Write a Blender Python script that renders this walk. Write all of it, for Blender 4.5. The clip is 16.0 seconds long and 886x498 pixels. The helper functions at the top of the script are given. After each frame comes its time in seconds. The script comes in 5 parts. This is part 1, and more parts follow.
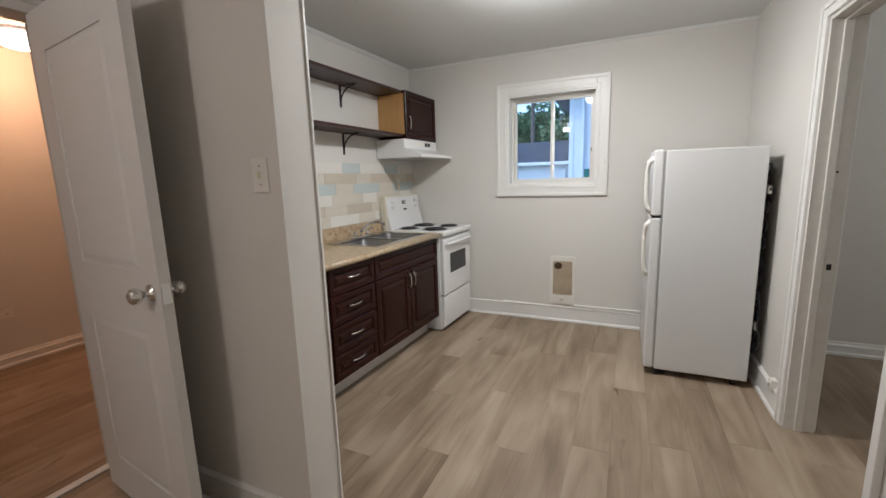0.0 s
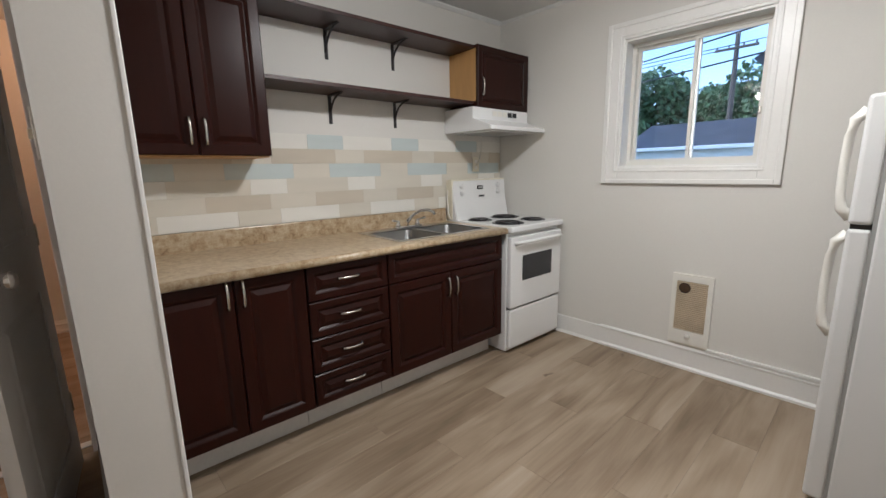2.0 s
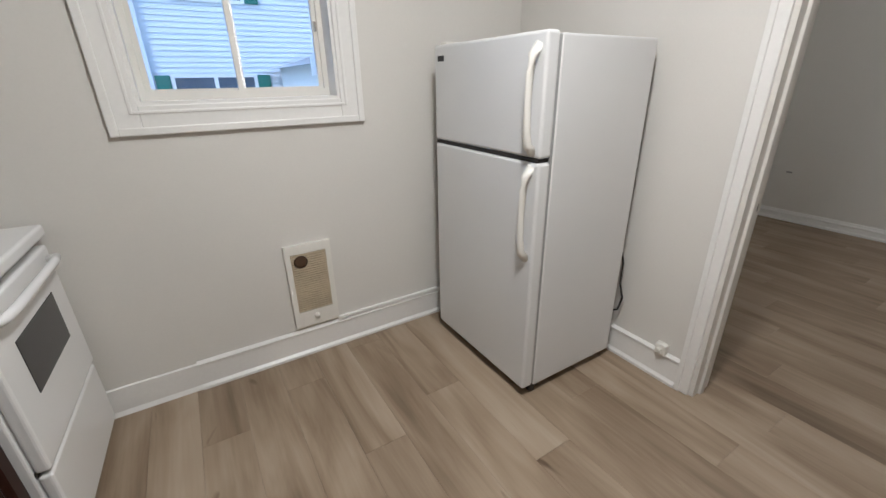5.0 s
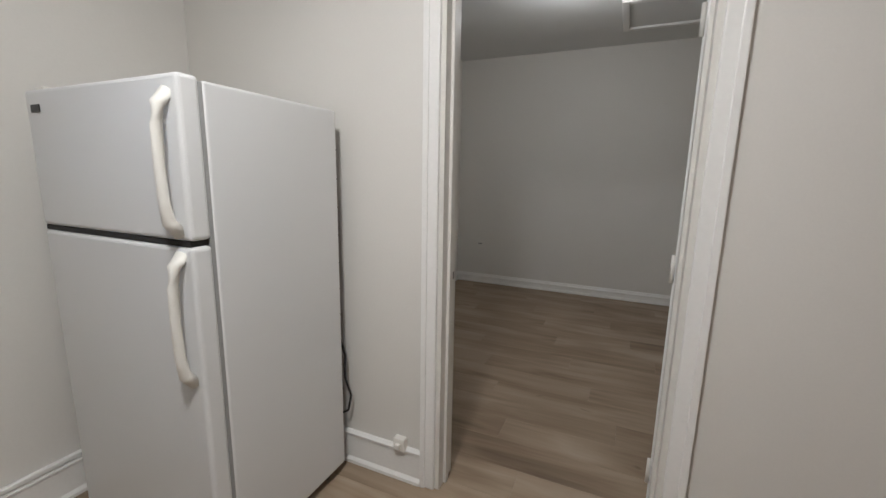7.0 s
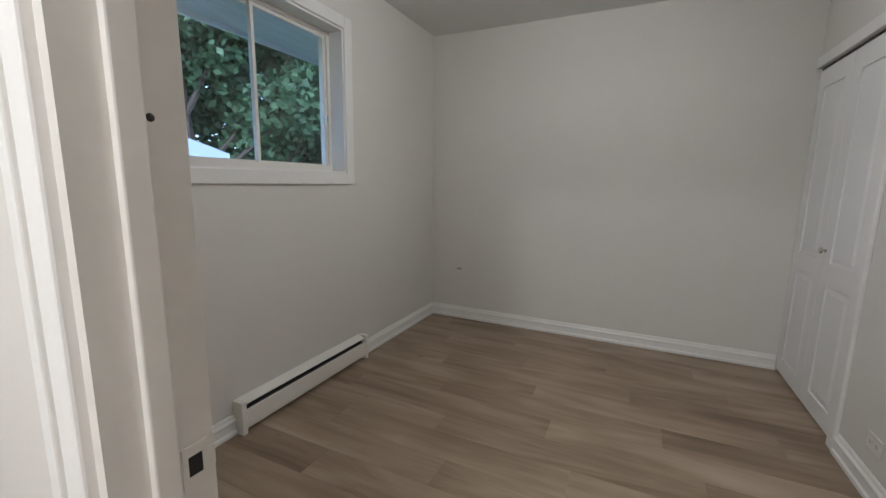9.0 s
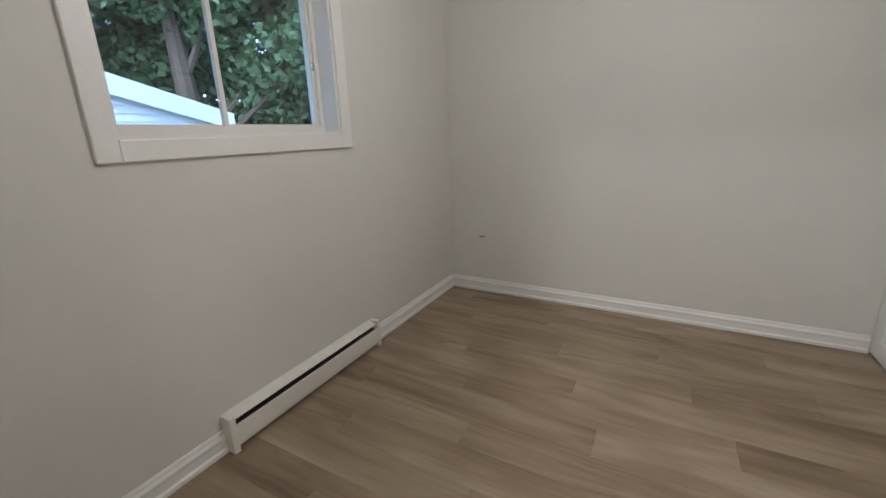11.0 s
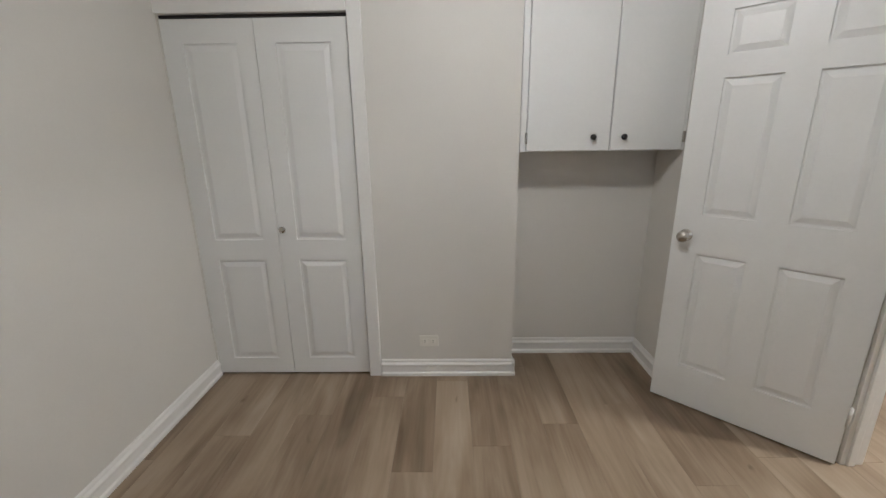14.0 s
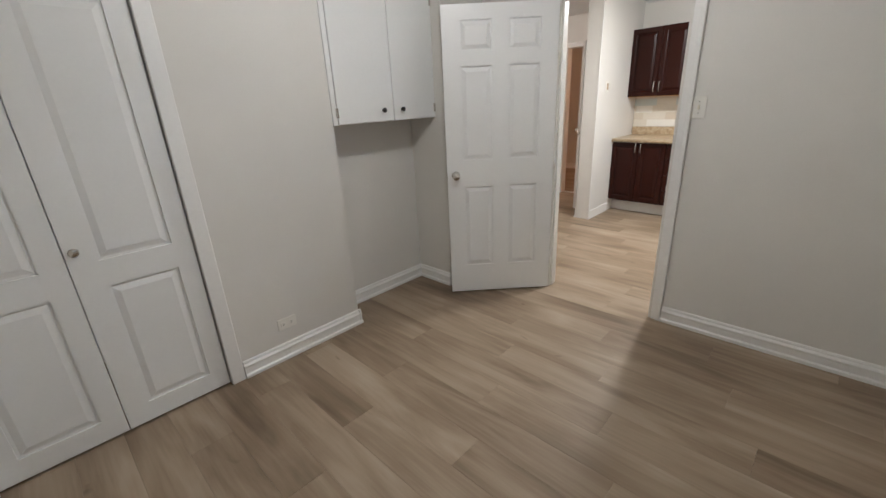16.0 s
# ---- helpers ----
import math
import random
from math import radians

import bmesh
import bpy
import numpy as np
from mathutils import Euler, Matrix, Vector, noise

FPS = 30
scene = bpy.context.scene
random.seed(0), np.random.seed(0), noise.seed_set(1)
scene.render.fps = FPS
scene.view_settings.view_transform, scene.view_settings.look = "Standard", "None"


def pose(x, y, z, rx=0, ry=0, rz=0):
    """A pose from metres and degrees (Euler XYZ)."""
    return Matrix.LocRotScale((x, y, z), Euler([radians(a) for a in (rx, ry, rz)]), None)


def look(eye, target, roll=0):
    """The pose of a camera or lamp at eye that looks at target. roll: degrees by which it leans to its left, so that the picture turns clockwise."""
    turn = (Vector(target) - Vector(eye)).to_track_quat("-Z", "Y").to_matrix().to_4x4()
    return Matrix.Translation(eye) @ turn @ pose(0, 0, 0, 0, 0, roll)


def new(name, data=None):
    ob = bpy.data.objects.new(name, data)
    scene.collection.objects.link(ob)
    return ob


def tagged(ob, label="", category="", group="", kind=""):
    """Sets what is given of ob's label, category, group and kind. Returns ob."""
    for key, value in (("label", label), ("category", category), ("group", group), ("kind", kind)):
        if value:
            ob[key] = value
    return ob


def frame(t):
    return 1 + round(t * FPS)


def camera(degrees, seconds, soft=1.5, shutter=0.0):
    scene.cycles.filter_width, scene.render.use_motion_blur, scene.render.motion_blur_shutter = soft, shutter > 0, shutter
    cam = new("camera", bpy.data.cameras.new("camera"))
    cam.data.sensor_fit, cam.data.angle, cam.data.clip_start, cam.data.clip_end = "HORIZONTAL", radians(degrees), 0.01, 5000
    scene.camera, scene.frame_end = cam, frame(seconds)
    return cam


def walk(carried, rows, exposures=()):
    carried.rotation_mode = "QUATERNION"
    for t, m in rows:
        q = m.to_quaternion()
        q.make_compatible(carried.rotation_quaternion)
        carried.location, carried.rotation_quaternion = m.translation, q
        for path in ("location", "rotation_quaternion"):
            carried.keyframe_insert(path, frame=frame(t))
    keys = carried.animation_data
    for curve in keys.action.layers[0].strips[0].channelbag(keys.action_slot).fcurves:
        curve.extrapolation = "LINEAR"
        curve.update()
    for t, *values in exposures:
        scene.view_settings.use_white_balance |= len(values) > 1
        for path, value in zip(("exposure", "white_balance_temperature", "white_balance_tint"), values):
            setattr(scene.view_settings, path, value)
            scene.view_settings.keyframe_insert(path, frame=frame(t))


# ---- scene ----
cam = camera(95.0, 16.0)
PATH = [
    (0, (-0.112, -0.071, 1.352), (-0.927, 1.724, 1.017), -1.7),
    (0.5, (-0.151, 0.272, 1.327), (-1.101, 2.003, 1.003), -1.8),
    (1, (-0.084, 0.599, 1.299), (-1.262, 2.184, 0.982), -1.4),
    (1.5, (0.055, 0.86, 1.29), (-1.313, 2.279, 0.952), -0.9),
    (2, (0.1, 0.956, 1.288), (-1.34, 2.291, 0.908), -1.1),
    (2.5, (-0.013, 0.967, 1.291), (-1.363, 2.364, 0.819), -1.9),
    (3, (-0.298, 1.0, 1.316), (-1.396, 2.559, 0.713), -2.1),
    (3.5, (-0.476, 1.225, 1.31), (-1.281, 2.909, 0.591), -1.8),
    (4, (-0.715, 1.435, 1.326), (-1.041, 3.262, 0.579), -0.3),
    (4.5, (-0.893, 1.661, 1.341), (-0.576, 3.484, 0.582), -0.7),
    (5, (-1.016, 1.798, 1.352), (-0.056, 3.376, 0.586), -1.0),
    (7.5, (-0.375, 1.896, 1.253), (1.481, 2.553, 0.947), 0.6),
    (8, (-0.041, 2.045, 1.25), (1.856, 2.551, 0.893), 1.0),
    (8.5, (0.278, 2.014, 1.239), (2.129, 2.641, 0.904), 0.7),
    (9, (0.487, 1.930, 1.265), (2.267, 2.774, 0.943), 0.8),
    (11.5, (1.09, 2.258, 1.319), (2.783, 3.122, 0.696), -1.9),
    (12, (1.342, 2.505, 1.334), (3.222, 2.505, 0.653), -0.7),
    (12.5, (1.601, 2.899, 1.339), (3.374, 2.194, 0.739), 1.1),
    (13, (1.818, 3.139, 1.388), (3.199, 1.833, 0.768), 0.7),
    (13.5, (2.093, 3.124, 1.445), (2.888, 1.388, 0.85), -0.9),
    (14, (2.502, 3.168, 1.408), (2.531, 1.241, 0.875), -0.7),
    (14.5, (2.846, 3.132, 1.42), (2.273, 1.278, 0.936), -2.0),
    (15, (3.112, 3.045, 1.431), (2.068, 1.414, 0.933), -2.4),
    (15.5, (3.363, 3.056, 1.412), (2.079, 1.636, 0.835), -2.5),
    (16, (3.488, 3.169, 1.431), (2.151, 1.847, 0.749), -2.9),
]
EXPOSURES = [(0.0, 1.38, 5050, 10), (4.0, 1.37, 5050, 10), (5.0, 1.32, 5050, 10), (7.5, 1.12, 5050, 10), (8.0, 1.2, 5050, 10), (8.5, 1.42, 5000, 10), (9.2, 1.78, 5000, 10), (11.5, 2.0, 5150, 10), (16.0, 2.08, 5100, 10)]
walk(cam, [(t, look(eye, target, roll)) for t, eye, target, roll in PATH], EXPOSURES)

# ---- light ----
world = bpy.data.worlds.new("dusk_sky")
scene.world = world
world.use_nodes = True
wn = world.node_tree.nodes
sky = wn.new("ShaderNodeTexSky")
sky.sky_type, sky.sun_disc = "NISHITA", False
sky.sun_elevation, sky.sun_rotation = radians(45), radians(-120)
wn["Background"].inputs["Strength"].default_value = 0.15
world.node_tree.links.new(sky.outputs[0], wn["Background"].inputs["Color"])
sun = new("sun", bpy.data.lights.new("sun", "SUN"))
sun.data.energy, sun.data.angle, sun.data.color = 0.55, radians(20), (1.0, 0.97, 0.94)
sun.matrix_world = look((0, 0, 30), (14, 8, 14))


def lamp(name, place, watts, colour, radius):
    ob = new(name, bpy.data.lights.new(name, "POINT"))
    ob.data.energy, ob.data.color, ob.data.shadow_soft_size = watts, colour, radius
    ob.location = place
    return ob


def disc_lamp(name, place, watts, colour, size):
    """The downward light of a ceiling dome."""
    ob = new(name, bpy.data.lights.new(name, "AREA"))
    ob.data.shape, ob.data.size, ob.data.energy, ob.data.color = "DISK", size, watts, colour
    ob.location = place
    return ob


KITCHEN_LAMP = (-0.55, 2.26)
BED_LAMP = (2.30, 2.25)
HALL_LAMP = (-1.30, -1.05)
FAR_LAMP = (-3.98, 1.49)
NEUTRAL = (1.0, 0.845, 0.645)
lamp("kitchen_bulb", (*KITCHEN_LAMP, 2.31), 9.4, NEUTRAL, 0.08)
disc_lamp("kitchen_dome_light", (*KITCHEN_LAMP, 2.318), 10.0, NEUTRAL, 0.24)
lamp("bedroom_bulb", (*BED_LAMP, 2.38), 6.5, NEUTRAL, 0.08)
disc_lamp("bedroom_dome_light", (*BED_LAMP, 2.39), 0.4, NEUTRAL, 0.24)
lamp("hall_bulb", (*HALL_LAMP, 2.31), 8.5, (1.0, 0.76, 0.55), 0.08)
lamp("far_room_bulb", (*FAR_LAMP, 2.31), 8.5, (1.0, 0.44, 0.17), 0.08)

# ---- materials ----


def material(name, colour, rough=0.5, metal=0.0, bump=0.0, scale=40.0, vary=0.06, stretch=(1, 1, 1), spread=0.0, large=1.5, spec=0.5):
    """A surface with colour variation at two scales, fine relief and, with spread, a shade that differs from piece to piece."""
    m = bpy.data.materials.new(name)
    m.use_nodes = True
    nodes, links = m.node_tree.nodes, m.node_tree.links
    b = nodes["Principled BSDF"]
    b.inputs["Roughness"].default_value, b.inputs["Metallic"].default_value = rough, metal
    b.inputs["Specular IOR Level"].default_value = spec
    co = nodes.new("ShaderNodeTexCoord")
    mp = nodes.new("ShaderNodeMapping")
    mp.inputs["Scale"].default_value = stretch
    links.new(co.outputs["Object"], mp.inputs["Vector"])
    fine, wide = nodes.new("ShaderNodeTexNoise"), nodes.new("ShaderNodeTexNoise")
    fine.inputs["Scale"].default_value, wide.inputs["Scale"].default_value = scale, large
    fine.inputs["Detail"].default_value = 5
    for n in (fine, wide):
        links.new(mp.outputs[0], n.inputs["Vector"])
    add = nodes.new("ShaderNodeMath")
    links.new(fine.outputs["Fac"], add.inputs[0])
    links.new(wide.outputs["Fac"], add.inputs[1])
    last = add.outputs[0]
    if spread:
        info, mul = nodes.new("ShaderNodeObjectInfo"), nodes.new("ShaderNodeMath")
        mul.operation = "MULTIPLY_ADD"
        mul.inputs[1].default_value = spread
        links.new(info.outputs["Random"], mul.inputs[0])
        links.new(last, mul.inputs[2])
        last = mul.outputs[0]
    rng = nodes.new("ShaderNodeMapRange")
    rng.inputs["From Min"].default_value, rng.inputs["From Max"].default_value = 0.6, 1.4 + spread
    rng.inputs["To Min"].default_value, rng.inputs["To Max"].default_value = 1 - vary, 1 + vary
    links.new(last, rng.inputs["Value"])
    mix = nodes.new("ShaderNodeVectorMath")
    mix.operation = "SCALE"
    mix.inputs[0].default_value = colour
    links.new(rng.outputs[0], mix.inputs["Scale"])
    links.new(mix.outputs[0], b.inputs["Base Color"])
    if bump:
        bp = nodes.new("ShaderNodeBump")
        bp.inputs["Strength"].default_value, bp.inputs["Distance"].default_value = bump, 0.002
        links.new(fine.outputs["Fac"], bp.inputs["Height"])
        links.new(bp.outputs[0], b.inputs["Normal"])
    return m


def ramp_node(m, source, stops):
    r = m.node_tree.nodes.new("ShaderNodeValToRGB")
    while len(r.color_ramp.elements) < len(stops):
        r.color_ramp.elements.new(0.5)
    for e, (at, c) in zip(r.color_ramp.elements, stops):
        e.position, e.color = at, (*c, 1)
    m.node_tree.links.new(source, r.inputs[0])
    return r


def plank_material():
    """Greige oak-look vinyl: long grain, cathedral streaks, darker knots, each board of its own shade."""
    m = bpy.data.materials.new("vinyl_plank")
    m.use_nodes = True
    nodes, links = m.node_tree.nodes, m.node_tree.links
    b = nodes["Principled BSDF"]
    co, info = nodes.new("ShaderNodeTexCoord"), nodes.new("ShaderNodeObjectInfo")
    shift = nodes.new("ShaderNodeVectorMath")
    shift.operation = "MULTIPLY_ADD"
    shift.inputs[1].default_value = (31, 57, 13)
    links.new(info.outputs["Random"], shift.inputs[0])
    links.new(co.outputs["Object"], shift.inputs[2])

    def noise_at(scale, stretch, detail, distort=0.0):
        mp, n = nodes.new("ShaderNodeMapping"), nodes.new("ShaderNodeTexNoise")
        mp.inputs["Scale"].default_value = stretch
        n.inputs["Scale"].default_value, n.inputs["Detail"].default_value, n.inputs["Distortion"].default_value = scale, detail, distort
        links.new(shift.outputs[0], mp.inputs["Vector"])
        links.new(mp.outputs[0], n.inputs["Vector"])
        return n.outputs["Fac"]

    streak = noise_at(7.0, (1, 0.13, 1), 4, 1.2)
    grain = noise_at(70.0, (1, 0.04, 1), 3)
    cloud = noise_at(2.2, (1, 0.45, 1), 2, 0.8)
    knots = noise_at(6.0, (1, 0.4, 1), 2, 1.6)

    def mul_add(a, k, c):
        n = nodes.new("ShaderNodeMath")
        n.operation = "MULTIPLY_ADD"
        links.new(a, n.inputs[0])
        n.inputs[1].default_value = k
        if isinstance(c, float):
            n.inputs[2].default_value = c
        else:
            links.new(c, n.inputs[2])
        return n.outputs[0]

    tone = mul_add(info.outputs["Random"], 0.10, -0.23)
    tone = mul_add(streak, 0.70, tone)
    tone = mul_add(grain, 0.16, tone)
    tone = mul_add(cloud, 0.48, tone)
    r = ramp_node(m, tone, [(0.22, (0.125, 0.086, 0.052)), (0.40, (0.232, 0.172, 0.112)), (0.56, (0.325, 0.252, 0.174)), (0.80, (0.440, 0.362, 0.270))])
    k = ramp_node(m, knots, [(0.70, (1, 1, 1)), (0.80, (0.45, 0.40, 0.36))])
    mix = nodes.new("ShaderNodeVectorMath")
    mix.operation = "MULTIPLY"
    links.new(r.outputs[0], mix.inputs[0])
    links.new(k.outputs[0], mix.inputs[1])
    links.new(mix.outputs[0], b.inputs["Base Color"])
    rough = mul_add(streak, 0.16, 0.36)
    links.new(rough, b.inputs["Roughness"])
    b.inputs["Specular IOR Level"].default_value = 0.35
    bp = nodes.new("ShaderNodeBump")
    bp.inputs["Strength"].default_value, bp.inputs["Distance"].default_value = 0.12, 0.001
    links.new(grain, bp.inputs["Height"])
    links.new(bp.outputs[0], b.inputs["Normal"])
    return m


def laminate_material():
    """Speckled beige stone-look worktop."""
    m = material("worktop_laminate", (0.46, 0.35, 0.22), 0.28, bump=0.03, scale=60)
    nodes, links = m.node_tree.nodes, m.node_tree.links
    co = nodes.new("ShaderNodeTexCoord")
    a, c = nodes.new("ShaderNodeTexNoise"), nodes.new("ShaderNodeTexVoronoi")
    a.inputs["Scale"].default_value, a.inputs["Detail"].default_value = 28, 8
    a.inputs["Roughness"].default_value = 0.75
    c.inputs["Scale"].default_value = 55
    links.new(co.outputs["Object"], a.inputs["Vector"])
    links.new(co.outputs["Object"], c.inputs["Vector"])
    r = ramp_node(m, a.outputs["Fac"], [(0.32, (0.17, 0.105, 0.052)), (0.43, (0.35, 0.250, 0.140)), (0.54, (0.45, 0.355, 0.225)), (0.70, (0.57, 0.480, 0.34))])
    links.new(r.outputs[0], nodes["Principled BSDF"].inputs["Base Color"])
    return m


def glass_material():
    m = bpy.data.materials.new("window_glass")
    m.use_nodes = True
    b = m.node_tree.nodes["Principled BSDF"]
    b.inputs["Base Color"].default_value = (0.96, 0.98, 1.0, 1)
    b.inputs["Roughness"].default_value, b.inputs["IOR"].default_value = 0.0, 1.45
    b.inputs["Transmission Weight"].default_value = 1.0
    return m


def glow_material(name, colour, strength):
    m = material(name, (0.9, 0.88, 0.84), 0.4)
    b = m.node_tree.nodes["Principled BSDF"]
    b.inputs["Emission Color"].default_value, b.inputs["Emission Strength"].default_value = (*colour, 1), strength
    return m


WALL = material("wall_paint", (0.69, 0.67, 0.625), 0.62, bump=0.10, scale=120, vary=0.02, spec=0.3)
CEIL = material("ceiling_paint", (0.72, 0.72, 0.70), 0.8, bump=0.12, scale=90, vary=0.02, spec=0.2)
TRIM = material("trim_paint", (0.80, 0.79, 0.76), 0.34, bump=0.05, scale=60, vary=0.03)
DOORP = material("door_paint", (0.78, 0.78, 0.76), 0.36, bump=0.05, scale=70, vary=0.02)
JAMBP = material("worn_jamb_paint", (0.70, 0.68, 0.63), 0.4, bump=0.15, scale=25, vary=0.07)
CHERRY = material("cherry_cabinet", (0.021, 0.0047, 0.0027), 0.30, bump=0.04, scale=30, vary=0.30, stretch=(1, 1, 0.12), spread=0.2, spec=0.18)
SHELFW = material("dark_shelf_board", (0.034, 0.009, 0.006), 0.40, bump=0.04, scale=30, vary=0.25, stretch=(1, 0.1, 1))
BIRCH = material("birch_panel", (0.52, 0.30, 0.10), 0.5, bump=0.05, scale=30, vary=0.12, stretch=(1, 1, 0.15))
WHITE_EN = material("white_enamel", (0.80, 0.80, 0.79), 0.22, bump=0.03, scale=160, vary=0.015)
FRIDGE_W = material("textured_white_steel", (0.67, 0.67, 0.66), 0.38, bump=0.20, scale=260, vary=0.015)
YELLOWED = material("yellowed_plastic", (0.72, 0.68, 0.54), 0.4, scale=30, vary=0.05)
OFFWHITE = material("offwhite_plastic", (0.76, 0.74, 0.68), 0.4, scale=30, vary=0.03)
BLACK = material("black_plastic", (0.012, 0.012, 0.013), 0.4, scale=50, vary=0.2)
IRON = material("black_iron", (0.016, 0.013, 0.013), 0.45, bump=0.1, scale=80, vary=0.2)
STEEL = material("brushed_steel", (0.55, 0.55, 0.55), 0.28, metal=1.0, bump=0.03, scale=60, vary=0.08, stretch=(1, 0.1, 1))
CHROME = material("chrome", (0.72, 0.71, 0.69), 0.12, metal=1.0, scale=20, vary=0.05)
NICKEL = material("satin_nickel", (0.58, 0.55, 0.50), 0.24, metal=1.0, scale=30, vary=0.06)
DARKGLASS = material("oven_glass", (0.03, 0.03, 0.032), 0.08, scale=20, vary=0.1)
RUST = material("rusted_grille", (0.40, 0.30, 0.20), 0.6, bump=0.1, scale=14, vary=0.35)
STAINED = material("stained_cream_metal", (0.62, 0.52, 0.37), 0.5, bump=0.05, scale=12, vary=0.28)
SCORCH = material("scorched_metal", (0.055, 0.028, 0.012), 0.7, scale=30, vary=0.5)
GASKET = material("grey_gasket", (0.30, 0.30, 0.29), 0.6, scale=30, vary=0.1)
TOE = material("toe_board_paint", (0.66, 0.64, 0.60), 0.5, bump=0.05, scale=40, vary=0.08)
# near-black for the floor base and for strips standing in for gap shade
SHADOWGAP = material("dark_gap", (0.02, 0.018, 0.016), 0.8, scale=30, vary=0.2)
PLANK = plank_material()
LAMINATE = laminate_material()
GLASS = glass_material()
TILES = {
    "w": material("tile_white", (0.74, 0.72, 0.66), 0.35, bump=0.06, scale=14, vary=0.06, stretch=(1, 0.2, 1), spread=0.2),
    "c": material("tile_cream", (0.64, 0.60, 0.51), 0.38, bump=0.06, scale=14, vary=0.09, stretch=(1, 0.2, 1), spread=0.3),
    "t": material("tile_tan", (0.57, 0.51, 0.41), 0.4, bump=0.06, scale=14, vary=0.12, stretch=(1, 0.2, 1), spread=0.3),
    "b": material("tile_blue", (0.54, 0.60, 0.59), 0.4, bump=0.06, scale=14, vary=0.10, stretch=(1, 0.2, 1), spread=0.3),
}
GROUT = material("grout", (0.60, 0.57, 0.50), 0.8, scale=60)
DOME = glow_material("opal_dome_lit", (1.0, 0.80, 0.64), 1.1)
SIDING = material("white_siding", (0.70, 0.72, 0.74), 0.6, scale=20, vary=0.04)
ROOFING = material("grey_shingles", (0.16, 0.17, 0.19), 0.85, bump=0.3, scale=30, vary=0.25)
SHUTTER = material("green_shutter", (0.03, 0.16, 0.12), 0.5, scale=30, vary=0.1)
LEAF = material("leaves", (0.118, 0.182, 0.075), 0.6, scale=6, vary=0.45, spread=0.3)
LEAF_DARK = material("dark_leaves", (0.062, 0.115, 0.044), 0.6, scale=6, vary=0.5, spread=0.3)
BARK = material("bark", (0.09, 0.07, 0.05), 0.9, bump=0.4, scale=15, vary=0.3)
GRASS = material("lawn", (0.07, 0.11, 0.04), 0.9, bump=0.3, scale=8, vary=0.4)
POLEW = material("weathered_pole", (0.12, 0.10, 0.085), 0.9, scale=20, vary=0.3)
PANE_FAR = material("far_window_pane", (0.10, 0.12, 0.15), 0.08, scale=3, vary=0.2)

# ---- building helpers ----


def box(bm, x0, x1, y0, y1, z0, z1, m=None):
    """Adds a box with outward faces."""
    c = [(x, y, z) for z in (z0, z1) for y in (y0, y1) for x in (x0, x1)]
    v = [bm.verts.new(m @ Vector(p) if m else p) for p in c]
    for f in ((0, 2, 3, 1), (4, 5, 7, 6), (0, 1, 5, 4), (2, 6, 7, 3), (0, 4, 6, 2), (1, 3, 7, 5)):
        bm.faces.new([v[i] for i in f])
    return v


def boxes(*rows):
    bm = bmesh.new()
    for r in rows:
        box(bm, *r)
    return bm


def rbox(x0, x1, y0, y1, z0, z1, r=0.004, seg=2):
    """One box with rounded edges."""
    bm = boxes((x0, x1, y0, y1, z0, z1))
    bmesh.ops.bevel(bm, geom=bm.edges[:], offset=r, segments=seg, profile=0.5, affect="EDGES")
    return bm


def tube(bm, points, r, n=8, close=True):
    """A round bar along a line of points."""
    pts = [Vector(p) for p in points]
    rings = []
    up = Vector((0.31, 0.17, 0.93))
    for i, p in enumerate(pts):
        d = (pts[min(i + 1, len(pts) - 1)] - pts[max(i - 1, 0)]).normalized()
        a = d.cross(up).normalized()
        b = d.cross(a)
        rad = r[i] if isinstance(r, (list, tuple)) else r
        rings.append([bm.verts.new(p + rad * (math.cos(2 * math.pi * k / n) * a + math.sin(2 * math.pi * k / n) * b)) for k in range(n)])
    for q, s in zip(rings, rings[1:]):
        for k in range(n):
            bm.faces.new([q[k], q[(k + 1) % n], s[(k + 1) % n], s[k]])
    if close:
        bm.faces.new(rings[0])
        bm.faces.new(rings[-1])
    bmesh.ops.recalc_face_normals(bm, faces=bm.faces[:])
    return bm


def lathe(profile, n=24, axis="Z", at=(0, 0, 0)):
    """A turned body from rows of (radius, height)."""
    bm = bmesh.new()
    rings = []
    for r, h in profile:
        ring = []
        for k in range(n):
            a = 2 * math.pi * k / n
            p = {"Z": (r * math.cos(a), r * math.sin(a), h), "Y": (r * math.cos(a), h, r * math.sin(a)), "X": (h, r * math.cos(a), r * math.sin(a))}[axis]
            ring.append(bm.verts.new(Vector(p) + Vector(at)))
        rings.append(ring)
    for q, s in zip(rings, rings[1:]):
        for k in range(n):
            bm.faces.new([q[k], q[(k + 1) % n], s[(k + 1) % n], s[k]])
    bm.faces.new(rings[0])
    bm.faces.new(rings[-1])
    bmesh.ops.recalc_face_normals(bm, faces=bm.faces[:])
    for f in bm.faces:
        f.smooth = True
    return bm


def mesh_of(name, bm, mat):
    me = bpy.data.meshes.new(name)
    bm.to_mesh(me)
    bm.free()
    me.materials.append(mat)
    return me


def part(name, bm, mat, parent, label=""):
    ob = new(name, mesh_of(name, bm, mat))
    ob.parent = parent
    return tagged(ob, label)


def thing(name, m, label, category, group="", kind=""):
    """An empty at the base of a thing, to carry its parts."""
    ob = new(name)
    ob.empty_display_size = 0.05
    ob.matrix_world = m
    return tagged(ob, label, category, group, kind)


def single(name, bm, mat, label, category, group="", kind="", m=None):
    ob = new(name, mesh_of(name, bm, mat))
    if m:
        ob.matrix_world = m
    return tagged(ob, label, category, group, kind)


